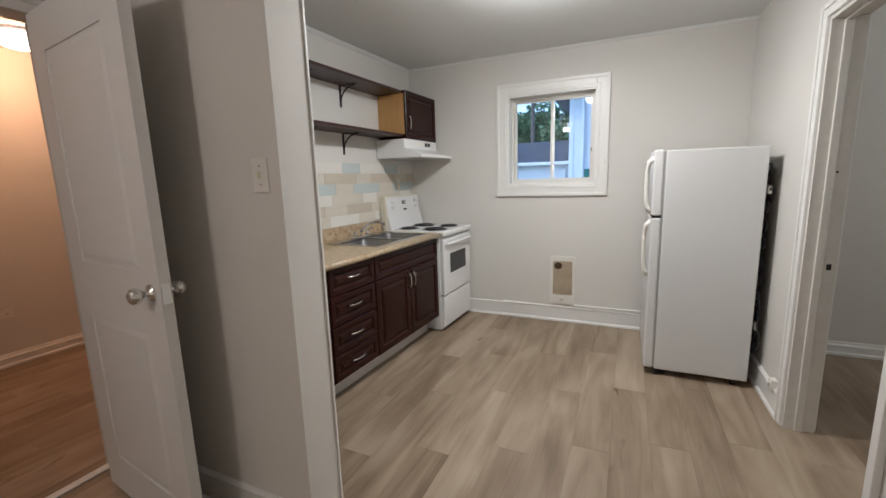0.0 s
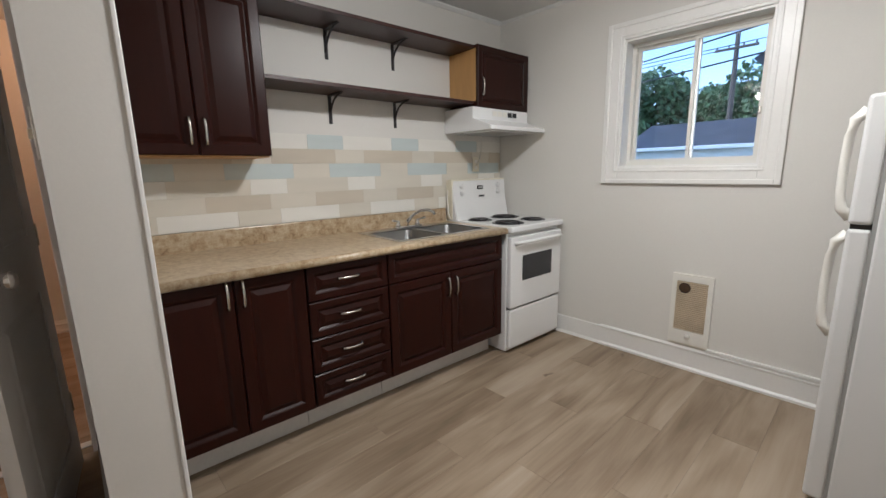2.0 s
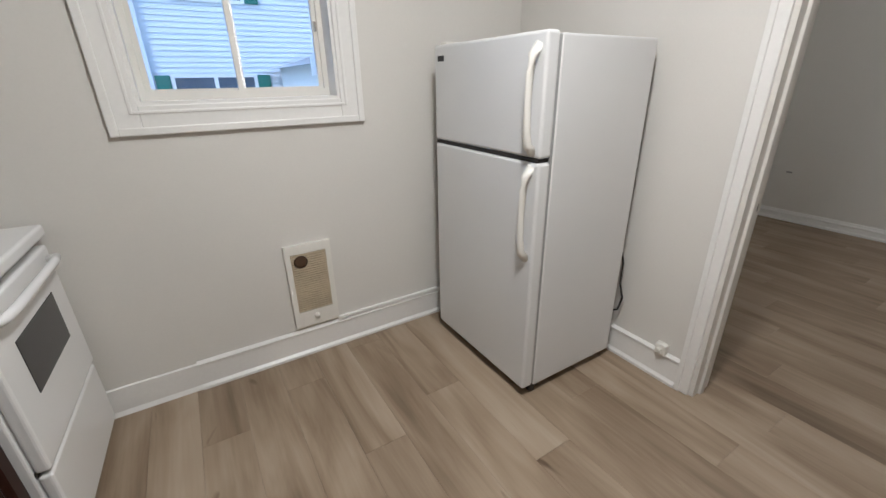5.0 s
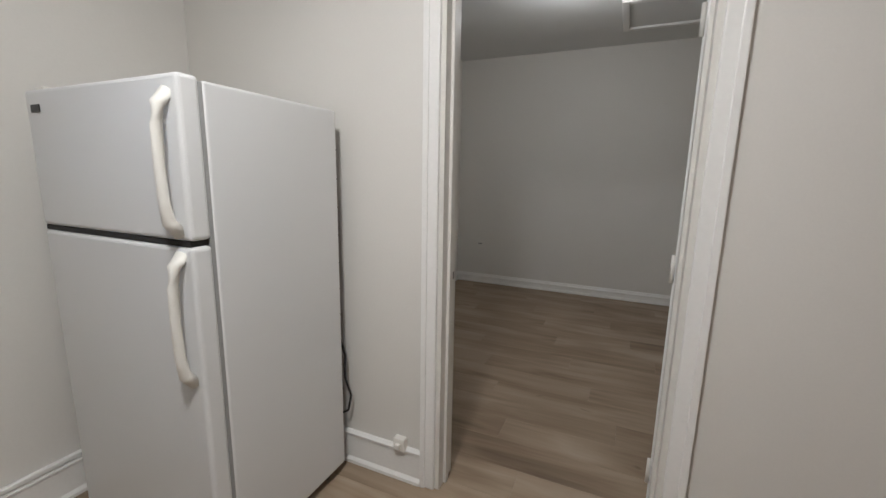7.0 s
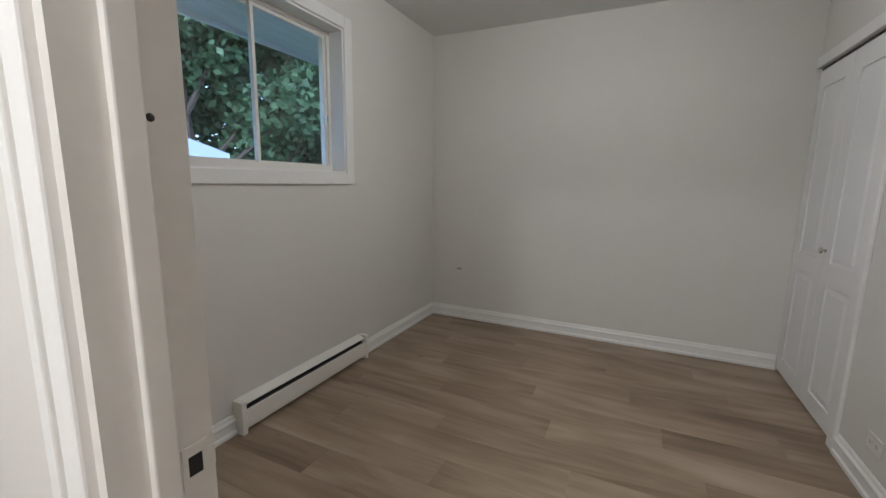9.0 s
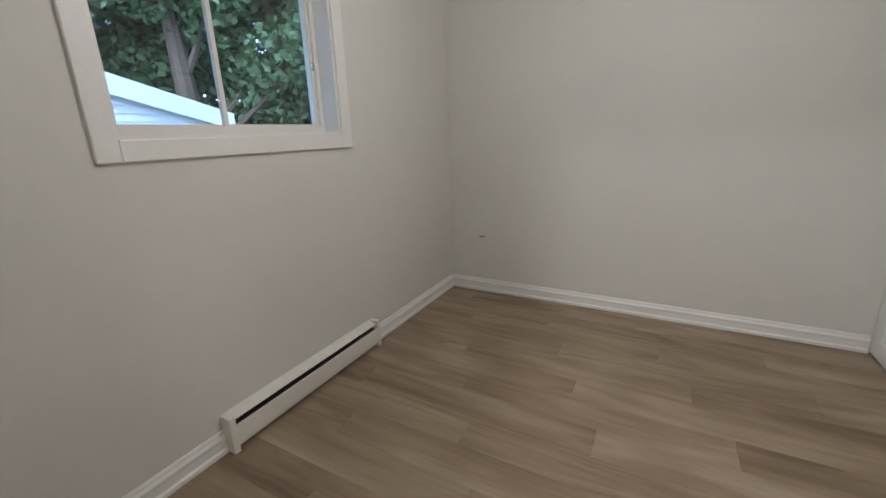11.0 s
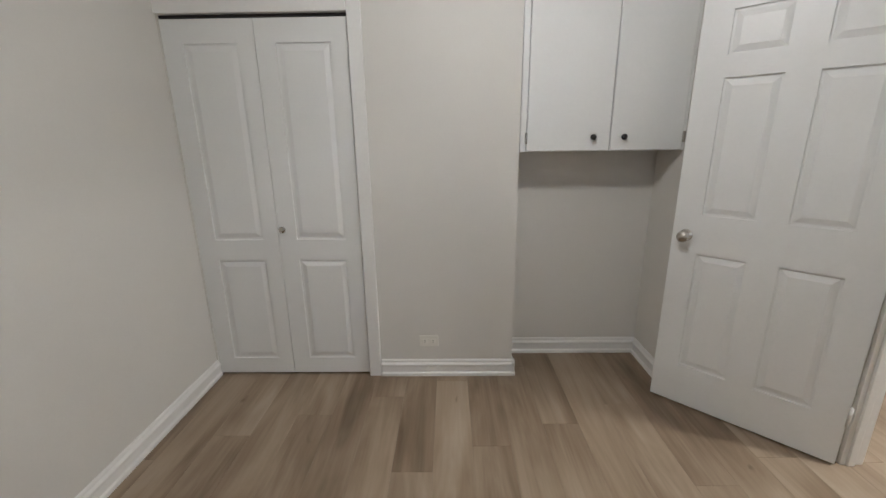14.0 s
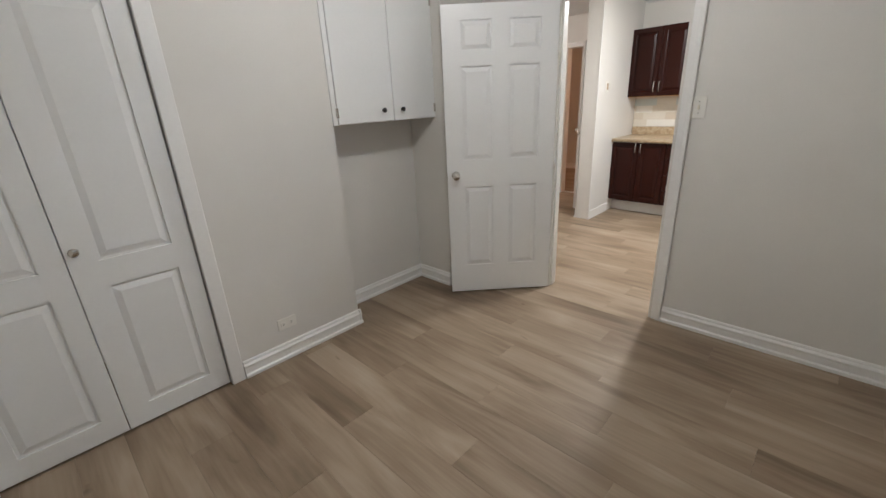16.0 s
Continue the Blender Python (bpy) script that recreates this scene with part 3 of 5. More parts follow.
def sliding_window(name, x0, x1, z0, z1, y, mull, casing_w, label, apron=0.0, deep=0.10):
    """A slider in a wall whose room face is at y: lining, frame, fixed and sliding sash, glass, and casing."""
    w = thing(name, pose(0, 0, 0), label, "window", kind="structure")
    lin = 0.012
    for r in ((x0 - 0.001, x0 + lin, z0, z1), (x1 - lin, x1 + 0.001, z0, z1), (x0 + lin, x1 - lin, z0 - 0.001, z0 + lin), (x0 + lin, x1 - lin, z1 - lin, z1 + 0.001)):
        part("lining", boxes((r[0], r[1], y - 0.003, y + 0.19, r[2], r[3])), TRIM, w)
    a0, a1, c0, c1 = x0 + lin, x1 - lin, z0 + lin, z1 - lin
    f = 0.022
    fy = y + deep
    fr = part("window_frame", boxes((a0, a0 + f, fy, fy + 0.07, c0, c1), (a1 - f, a1, fy, fy + 0.07, c0, c1), (a0 + f, a1 - f, fy, fy + 0.07, c0, c0 + f), (a0 + f, a1 - f, fy, fy + 0.07, c1 - f, c1)), OFFWHITE, w)
    part("track_lip", boxes((a0 + f, a1 - f, fy - 0.002, fy + 0.012, c0 + f, c0 + f + 0.010)), OFFWHITE, fr)
    for k, (s0, s1, dy) in enumerate(((a0 + f, mull + 0.016, 0.036), (mull - 0.016, a1 - f, 0.014))):
        e = 0.019
        q0, q1 = c0 + f, c1 - f
        sash = part("sash", boxes((s0, s0 + e, fy + dy, fy + dy + 0.02, q0, q1), (s1 - e, s1, fy + dy, fy + dy + 0.02, q0, q1), (s0 + e, s1 - e, fy + dy, fy + dy + 0.02, q0, q0 + e), (s0 + e, s1 - e, fy + dy, fy + dy + 0.02, q1 - e, q1)), OFFWHITE, w)
        pane = part("pane", boxes((s0 + e - 0.004, s1 - e + 0.004, fy + dy + 0.007, fy + dy + 0.012, q0 + e - 0.004, q1 - e + 0.004)), GLASS, sash)
        pane.visible_shadow = False
        if k:
            part("latch", rbox(s1 - 0.016, s1 - 0.004, fy + dy - 0.012, fy + dy + 0.001, (q0 + q1) / 2 - 0.12, (q0 + q1) / 2 - 0.08, 0.002), NICKEL, sash)
    cw, t = casing_w, 0.016
    for r in ((x0 - cw, x0, z0 - cw, z1 + cw), (x1, x1 + cw, z0 - cw, z1 + cw), (x0, x1, z0 - cw, z0), (x0, x1, z1, z1 + cw)):
        part("casing", rbox(r[0], r[1], y - t, y + 0.001, r[2], r[3], 0.004), TRIM, w)
    if apron:
        o = cw - 0.022
        for r in ((x0 - cw - 0.006, x0 - o, z0 - cw - 0.006, z1 + cw + 0.006), (x1 + o, x1 + cw + 0.006, z0 - cw - 0.006, z1 + cw + 0.006), (x0 - o, x1 + o, z0 - cw - 0.006, z0 - o), (x0 - o, x1 + o, z1 + o, z1 + cw + 0.006)):
            part("back_band", rbox(r[0], r[1], y - t - 0.010, y - t + 0.004, r[2], r[3], 0.004), TRIM, w)
        i = 0.03
        for r in ((x0 - i, x0 - i + 0.012, z0 - i, z1 + i), (x1 + i - 0.012, x1 + i, z0 - i, z1 + i), (x0 - i + 0.012, x1 + i - 0.012, z0 - i, z0 - i + 0.012), (x0 - i + 0.012, x1 + i - 0.012, z1 + i - 0.012, z1 + i)):
            part("bead", rbox(r[0], r[1], y - t - 0.005, y - t + 0.004, r[2], r[3], 0.003), TRIM, w)
    return w


sliding_window("window_1", WX0, WX1, WZ0, WZ1, KY, -0.76, 0.099, "white sliding kitchen window with a moulded casing", apron=1)
sliding_window("window_2", bx0, bx1, bz0, bz1, BN, 2.09, 0.072, "white sliding bedroom window with flat casing")

# ---- kitchen: counter run ----


def at_counter(x, y, z=0.0, rz=0.0):
    return COUNTER @ pose(x, y, z, 0, 0, rz)


def bow_handle(parent, x, y, z, length, upright, mat=NICKEL):
    """A bowed pull that stands out along +x."""
    pts = []
    for k in range(9):
        a = math.pi * k / 8
        s, o = -math.cos(a) * length / 2, math.sin(a) ** 0.6 * 0.028 if 0 < k < 8 else 0.0
        pts.append((x + o, y, z + s) if upright else (x + o, y + s, z))
    bm = bmesh.new()
    tube(bm, pts, [0.0075, 0.007, 0.0062, 0.0060, 0.0060, 0.0060, 0.0062, 0.007, 0.0075], 8)
    for f in bm.faces:
        f.smooth = True
    part("handle", bm, mat, parent, "bowed satin nickel handle")


def front_panel(parent, name, y0, y1, z0, z1, x, handle=None, flat=0.052):
    """A cabinet front facing +x: frame, sunk groove and raised field. Handle: 'h', or the y of an upright one with its z."""
    t = 0.020
    f = flat
    bm = bmesh.new()
    rings = []
    for inset, out in ((0.0, 0.0), (0.0, t * 0.75), (0.005, t), (f - 0.006, t), (f, t * 0.85), (f + 0.009, t * 0.45)):
        rings.append([bm.verts.new((x + out, p, q)) for p, q in ((y0 + inset, z0 + inset), (y1 - inset, z0 + inset), (y1 - inset, z1 - inset), (y0 + inset, z1 - inset))])
    for p, q in zip(rings, rings[1:]):
        for k in range(4):
            bm.faces.new([p[k], p[(k + 1) % 4], q[(k + 1) % 4], q[k]])
    bm.faces.new(rings[-1])
    bm.faces.new(rings[0][::-1])
    ob = part(name, bm, CHERRY, parent)
    bm = bmesh.new()
    g = f + 0.012
    h = 0.022
    a = [(y0 + g, z0 + g), (y1 - g, z0 + g), (y1 - g, z1 - g), (y0 + g, z1 - g)]
    b = [(y0 + g + h, z0 + g + h), (y1 - g - h, z0 + g + h), (y1 - g - h, z1 - g - h), (y0 + g + h, z1 - g - h)]
    if b[2][1] > b[0][1] + 0.01:
        va = [bm.verts.new((x + t * 0.44, *p)) for p in a]
        vb = [bm.verts.new((x + t * 0.95, *p)) for p in b]
        for k in range(4):
            bm.faces.new([va[k], va[(k + 1) % 4], vb[(k + 1) % 4], vb[k]])
        bm.faces.new(vb)
        part("raised_field", bm, CHERRY, ob)
    if handle == "h":
        bow_handle(ob, x + t, (y0 + y1) / 2 - 0.012, (z0 + z1) / 2 + 0.010, 0.11, False)
    elif handle:
        bow_handle(ob, x + t, handle[0], handle[1], 0.115, True)
    return ob


D = 0.585  # carcass depth
FZ0, FZ1 = 0.156, 0.864
CZ, TOE_X = 0.148, 0.475  # underside of the carcasses, face of the set-back toe board


def base_cabinet(y0, y1, label):
    c = thing("base_cabinet", at_counter(0, 0), label, "cabinet", "base cabinets")
    a, b = y0 + 0.0015, y1 - 0.0015
    part("body", boxes((0.004, D, a, a + 0.016, CZ, 0.868), (0.004, D, b - 0.016, b, CZ, 0.868), (0.004, D, a + 0.016, b - 0.016, CZ, CZ + 0.016), (0.004, 0.012, a + 0.016, b - 0.016, CZ + 0.016, 0.868), (D - 0.018, D, a + 0.016, b - 0.016, CZ + 0.016, 0.868)), CHERRY, c)
    part("toe_kick", boxes((0.05, TOE_X, a, b, 0.0, CZ - 0.001)), TOE, c, "white painted toe board")
    return c


c = base_cabinet(0.105, 0.748, "dark cherry base cabinet with two tall raised-panel doors")
front_panel(c, "cabinet_door", 0.112, 0.442, FZ0, FZ1, D, (0.414, 0.800))
front_panel(c, "cabinet_door", 0.446, 0.744, FZ0, FZ1, D, (0.475, 0.800))
c = base_cabinet(0.748, 1.192, "dark cherry base cabinet with four drawers")
zs = [FZ0, 0.325, 0.506, 0.690, FZ1]
for a, b in zip(zs, zs[1:]):
    front_panel(c, "drawer_front", 0.752, 1.188, a + 0.003, b - 0.003, D, "h", 0.038)
c = base_cabinet(1.192, 2.105, "dark cherry sink cabinet with two raised-panel doors")
front_panel(c, "false_drawer_front", 1.196, 2.099, 0.693, FZ1, D, None, 0.038)
front_panel(c, "cabinet_door", 1.196, 1.634, FZ0, 0.687, D, (1.606, 0.600))
front_panel(c, "cabinet_door", 1.640, 2.099, FZ0, 0.687, D, (1.668, 0.600))

# worktop with a cut-out for the sink
SX0, SX1, SY0, SY1 = 0.10, 0.565, 1.30, 2.02
top = thing("worktop", at_counter(0, 0), "speckled beige laminate worktop with a rolled front edge", "worktop")
bm = boxes((0.018, SX0 + 0.012, 0.102, 2.112, 0.868, 0.905), (SX1 - 0.012, 0.628, 0.102, 2.112, 0.868, 0.905), (SX0 + 0.012, SX1 - 0.012, 0.102, SY0 + 0.012, 0.868, 0.905), (SX0 + 0.012, SX1 - 0.012, SY1 - 0.012, 2.112, 0.868, 0.905))
part("slab", bm, LAMINATE, top)
bm = bmesh.new()
tube(bm, [(0.626, 0.102, 0.8845), (0.626, 2.112, 0.8845)], 0.0205, 16)
for f in bm.faces:
    f.smooth = True
part("rolled_edge", bm, LAMINATE, top)
part("upstand", rbox(0.001, 0.020, 0.102, 2.112, 0.868, 1.005, 0.006), LAMINATE, top)

# double-bowl sink
sink = thing("sink", at_counter(0, 0), "double-bowl stainless steel sink set into the worktop", "sink")
bowls = ((SX0 + 0.075, SX1 - 0.025, SY0 + 0.025, (SY0 + SY1) / 2 - 0.012), (SX0 + 0.075, SX1 - 0.025, (SY0 + SY1) / 2 + 0.012, SY1 - 0.025))
xs = [SX0, bowls[0][0], bowls[0][1], SX1]
ys = [SY0, bowls[0][2], bowls[0][3], bowls[1][2], bowls[1][3], SY1]
bm = bmesh.new()
for i in range(3):
    for k in range(5):
        if i == 1 and k in (1, 3):
            continue
        box(bm, xs[i], xs[i + 1], ys[k], ys[k + 1], 0.9052, 0.9095)
part("rim", bm, STEEL, sink)
for x0, x1, y0, y1 in bowls:
    bm = bmesh.new()
    loops = []
    for s, z in ((0.0, 0.909), (0.004, 0.900), (0.012, 0.79), (0.035, 0.755), (0.12, 0.750)):
        ring = []
        rad = 0.045
        for cx, cy, a0 in ((x1 - s - rad, y1 - s - rad, 0), (x0 + s + rad, y1 - s - rad, 90), (x0 + s + rad, y0 + s + rad, 180), (x1 - s - rad, y0 + s + rad, 270)):
            for q in range(5):
                a = radians(a0 + 22.5 * q)
                ring.append(bm.verts.new((cx + rad * math.cos(a), cy + rad * math.sin(a), z)))
        loops.append(ring)
    for p, q in zip(loops, loops[1:]):
        for k in range(len(p)):
            f = bm.faces.new([p[k], p[(k + 1) % len(p)], q[(k + 1) % len(p)], q[k]])
            f.smooth = True
    bm.faces.new(loops[-1])
    bmesh.ops.solidify(bm, geom=bm.faces[:], thickness=0.0012)
    bowl = part("bowl", bm, STEEL, sink)
    part("drain", lathe([(0.042, 0.7515), (0.040, 0.7545), (0.026, 0.7535), (0.001, 0.7525)], 20, "Z", ((x0 + x1) / 2, (y0 + y1) / 2, 0)), CHROME, bowl)
    for cx, cy in ((x0, y0), (x1, y0), (x0, y1), (x1, y1)):
        bmc = bmesh.new()
        dx, dy = (1 if cx == x0 else -1), (1 if cy == y0 else -1)
        v = [bmc.verts.new((cx, cy, 0.9085))]
        for q in range(6):
            a = radians(18 * q)
            v.append(bmc.verts.new((cx + dx * 0.045 * (1 - math.sin(a)), cy + dy * 0.045 * (1 - math.cos(a)), 0.9085)))
        bmc.faces.new(v)
        bmesh.ops.solidify(bmc, geom=bmc.faces[:], thickness=0.001)
        part("rounded_corner", bmc, STEEL, bowl)

tap = thing("faucet", at_counter(0.14, (SY0 + SY1) / 2, 0.9095), "chrome kitchen faucet with two lever handles", "faucet")
part("base_plate", rbox(-0.026, 0.026, -0.105, 0.105, 0, 0.016, 0.007, 3), CHROME, tap)
bm = bmesh.new()
tube(bm, [(0, 0, 0.01), (0.002, 0.0, 0.045), (0.03, 0.02, 0.085), (0.08, 0.05, 0.118), (0.125, 0.085, 0.122), (0.15, 0.105, 0.108), (0.156, 0.110, 0.092)], [0.016, 0.014, 0.011, 0.010, 0.010, 0.010, 0.0115], 12)
for f in bm.faces:
    f.smooth = True
part("spout", bm, CHROME, tap)
for s in (-1, 1):
    h = part("valve", lathe([(0.020, 0.014), (0.017, 0.030), (0.012, 0.044), (0.014, 0.050), (0.001, 0.056)], 16, "Z", (0, s * 0.08, 0)), CHROME, tap)
    bm = bmesh.new()
    tube(bm, [(0, s * 0.08, 0.047), (0.012, s * 0.105, 0.055), (0.02, s * 0.135, 0.062)], [0.007, 0.006, 0.008], 8)
    part("lever", bm, CHROME, h)

# upper cabinet, shelves, hood cabinet
uc = thing("upper_cabinet", at_counter(0, 0), "dark cherry wall cabinet with two raised-panel doors", "cabinet")
part("body", boxes((0.003, 0.262, 0.105, 0.758, 1.378, 2.115)), CHERRY, uc)
part("bottom_panel", boxes((0.003, 0.258, 0.112, 0.752, 1.368, 1.3775)), BIRCH, uc, "pale birch underside")
front_panel(uc, "cabinet_door", 0.107, 0.444, 1.375, 2.118, 0.262, (0.416, 1.478))
front_panel(uc, "cabinet_door", 0.448, 0.757, 1.375, 2.118, 0.262, (0.476, 1.478))


def iron_bracket(y, z):
    """A small forged shelf bracket: wall strap, arm and curved brace."""
    b = thing("shelf_bracket", at_counter(0.0, y, z), "black forged iron shelf bracket", "bracket", "shelf brackets")
    part("wall_strap", rbox(0.0005, 0.006, -0.011, 0.011, -0.165, 0.0, 0.002), IRON, b)
    part("arm", rbox(0.006, 0.165, -0.011, 0.011, -0.006, -0.0005, 0.002), IRON, b)
    bm = bmesh.new()
    tube(bm, [(0.008 + 0.145 * (1 - math.cos(a)) , 0, -0.125 + 0.118 * math.sin(a)) for a in [math.pi / 2 * k / 8 for k in range(9)]], 0.006, 8)
    part("brace", bm, IRON, b)
    for zz in (-0.03, -0.145):
        part("screw", lathe([(0.006, 0.006), (0.004, 0.009), (0.001, 0.0095)], 8, "X", (0, 0, zz)), IRON, b)
    return b


for z, label in ((1.742, "dark wooden wall shelf on iron brackets, lower of two"), (2.108, "dark wooden wall shelf on iron brackets, upper of two")):
    single("wall_shelf", rbox(0.002, 0.262, 0.760, 2.180, z, z + 0.020, 0.002), SHELFW, label, "shelf", "wall shelves", m=at_counter(0, 0))
    for y in (1.215, 1.682):
        iron_bracket(y, z)

hc = thing("hood_cabinet", at_counter(0, 0), "small dark cherry cabinet above the range hood", "cabinet")
part("body", boxes((0.003, 0.275, 2.1845, 2.738, 1.722, 2.130)), CHERRY, hc)
part("side_panel", boxes((0.003, 0.274, 2.1825, 2.1843, 1.764, 2.107)), BIRCH, hc, "bare birch side panel")
front_panel(hc, "cabinet_door", 2.186, 2.737, 1.720, 2.132, 0.275, (2.222, 1.86), 0.045)

hood = thing("range_hood", at_counter(0, 2.128, 1.555), "white enamel range hood under the small cabinet", "range hood")
bm = bmesh.new()
prof = [(0.003, 0.0), (0.47, 0.0), (0.47, 0.026), (0.30, 0.085), (0.30, 0.164), (0.003, 0.164)]
ends = [[bm.verts.new((x, y, z)) for x, z in prof] for y in (0.0, 0.60)]
for i in range(len(prof)):
    bm.faces.new([ends[0][i], ends[0][(i + 1) % 6], ends[1][(i + 1) % 6], ends[1][i]])
for e in ends:
    bm.faces.new(e)
bmesh.ops.recalc_face_normals(bm, faces=bm.faces[:])
bmesh.ops.bevel(bm, geom=bm.edges[:], offset=0.003, segments=2, affect="EDGES")
shell = part("hood_shell", bm, WHITE_EN, hood)
for k in range(5):
    part("vent_slot", boxes((0.300, 0.3025, 0.20 + k * 0.055, 0.245 + k * 0.055, 0.112, 0.146)), OFFWHITE if k < 3 else BLACK, shell, "louvred slot")
part("filter", boxes((0.06, 0.40, 0.08, 0.52, -0.004, 0.001)), STEEL, shell, "metal mesh filter")

# ---- stove ----
SW = 0.60
stove = thing("stove", at_counter(0, 2.130), "white electric range with four coil burners", "stove")
part("body", rbox(0.025, 0.610, 0.002, SW - 0.002, 0.012, 0.870, 0.006), WHITE_EN, stove)
for x in (0.06, 0.57):
    for y in (0.04, 0.56):
        part("foot", lathe([(0.014, 0.0), (0.014, 0.013)], 10, "Z", (x, y, 0)), BLACK, stove)
part("cooktop", rbox(0.022, 0.660, 0.0, SW, 0.868, 0.910, 0.010, 3), WHITE_EN, stove)
bm = bmesh.new()
prof = [(0.004, 0.90), (0.120, 0.905), (0.085, 1.060), (0.072, 1.200), (0.060, 1.212), (0.004, 1.212)]
ends = [[bm.verts.new((x, y, z)) for x, z in prof] for y in (0.004, SW - 0.004)]
for i in range(len(prof)):
    bm.faces.new([ends[0][i], ends[0][(i + 1) % 6], ends[1][(i + 1) % 6], ends[1][i]])
for e in ends:
    bm.faces.new(e)
bmesh.ops.recalc_face_normals(bm, faces=bm.faces[:])
bmesh.ops.bevel(bm, geom=bm.edges[:], offset=0.005, segments=2, affect="EDGES")
guard = part("backguard", bm, WHITE_EN, stove)
part("yellowed_trim", rbox(0.002, 0.066, 0.001, SW - 0.001, 1.195, 1.216, 0.005), YELLOWED, guard, "yellowed plastic top strip")
part("yellowed_end", rbox(0.002, 0.070, -0.002, 0.020, 0.912, 1.206, 0.005), YELLOWED, guard, "yellowed plastic end strip")
lean = pose(0.0785, 0, 1.13, 0, -5.3, 0)
for y, z in ((0.09, 0.035), (0.09, -0.02), (0.50, 0.035), (0.50, -0.02)):
    ob = part("control_knob", lathe([(0.019, 0.0), (0.019, 0.004), (0.014, 0.008), (0.012, 0.022), (0.001, 0.023)], 16, "X", (0, y, z)), WHITE_EN, guard)
    ob.matrix_local = lean
for y0, y1, z0, z1, mat in ((0.265, 0.325, 0.005, 0.035, BLACK), (0.272, 0.318, 0.013, 0.027, STEEL), (0.280, 0.335, -0.055, -0.040, BLACK)):
    ob = part("clock_window" if mat is not STEEL else "display", boxes((0.0, 0.004 if mat is BLACK else 0.0055, y0, y1, z0, z1)), mat, guard)
    ob.matrix_local = lean
part("control_panel_outline", boxes((0.0795, 0.0815, 0.03, 0.57, 1.066, 1.069)), OFFWHITE, guard)
for cx, cy, r in ((0.215, 0.155, 0.078), (0.215, 0.440, 0.100), (0.490, 0.160, 0.100), (0.490, 0.445, 0.078)):
    bm = lathe([(r + 0.014, 0.9100), (r + 0.014, 0.9135), (r + 0.006, 0.9140), (r, 0.9100), (0.01, 0.9098)], 32, "Z", (cx, cy, 0))
    ring = part("drip_ring", bm, BLACK, stove, "dark drip bowl")
    bm = bmesh.new()
    n, turns = 90, 4
    tube(bm, [(cx + (0.016 + (r - 0.018) * k / n) * math.cos(2 * math.pi * turns * k / n), cy + (0.016 + (r - 0.018) * k / n) * math.sin(2 * math.pi * turns * k / n), 0.9175) for k in range(n + 1)], 0.0055, 6)
    part("coil", bm, IRON, ring)
door = part("oven_door", rbox(0.612, 0.650, 0.008, SW - 0.008, 0.335, 0.838, 0.010, 3), WHITE_EN, stove)
part("oven_window", rbox(0.6495, 0.6525, 0.130, 0.470, 0.520, 0.700, 0.001, 1), DARKGLASS, door)
bm = bmesh.new()
tube(bm, [(0.648, 0.05, 0.790), (0.680, 0.065, 0.800), (0.688, 0.12, 0.802), (0.688, SW - 0.12, 0.802), (0.680, SW - 0.065, 0.800), (0.648, SW - 0.05, 0.790)], 0.014, 12)
for f in bm.faces:
    f.smooth = True
part("door_handle", bm, WHITE_EN, door)
part("storage_drawer", rbox(0.612, 0.645, 0.008, SW - 0.008, 0.040, 0.322, 0.010, 3), WHITE_EN, stove)
# near-black strip puts the shade between oven door and drawer into colour
part("gap_shade_strip", boxes((0.606, 0.613, 0.010, SW - 0.010, 0.318, 0.340)), SHADOWGAP, stove)

# power cord by the stove
bm = bmesh.new()
tube(bm, [(0.03, -0.008, 1.14), (0.028, -0.014, 1.07), (0.05, -0.025, 1.02), (0.045, -0.02, 0.96), (0.06, -0.008, 0.915)], 0.005, 8)
part("power_cord", bm, OFFWHITE, stove, "white power cord")
bm = bmesh.new()
tube(bm, [(0.018, 0.372, 0.004), (0.018, 0.377, -0.105), (0.018, 0.345, -0.20), (0.022, 0.315, -0.225)], 0.004, 6)
part("power_cord", bm, OFFWHITE, hood, "thin white cord")
so = thing("wall_outlet", at_counter(0.012, 2.44, 1.33), "beige wall outlet on the tiles behind the range", "outlet")
part("plate", rbox(0, 0.006, -0.035, 0.035, -0.057, 0.057, 0.002), YELLOWED, so)
for z in (-0.025, 0.025):
    part("socket", rbox(0.006, 0.008, -0.016, 0.016, z - 0.013, z + 0.013, 0.001), OFFWHITE, so)

# ---- fridge ----
FX0, FX1, FY0, FY1, FT = 0.035, 0.625, 2.858, 3.575, 1.500
fr = thing("refrigerator", pose(0, 0, 0), "white top-freezer refrigerator in the corner by the doorway", "refrigerator")
part("cabinet_body", rbox(FX0 + 0.068, FX1, FY0, FY1, 0.045, FT - 0.008, 0.008, 3), FRIDGE_W, fr)
part("gasket", boxes((FX0 + 0.058, FX0 + 0.070, FY0 + 0.004, FY1 - 0.004, 0.06, FT - 0.012)), GASKET, fr, "grey shadowed door gasket")
part("kick_plate", boxes((FX0 + 0.055, FX0 + 0.085, FY0 + 0.01, FY1 - 0.01, 0.012, 0.050)), BLACK, fr)
for x in (FX0 + 0.12, FX1 - 0.07):
    for y in (FY0 + 0.05, FY1 - 0.05):
        part("foot", lathe([(0.018, 0.0), (0.018, 0.05)], 10, "Z", (x, y, 0)), BLACK, fr)


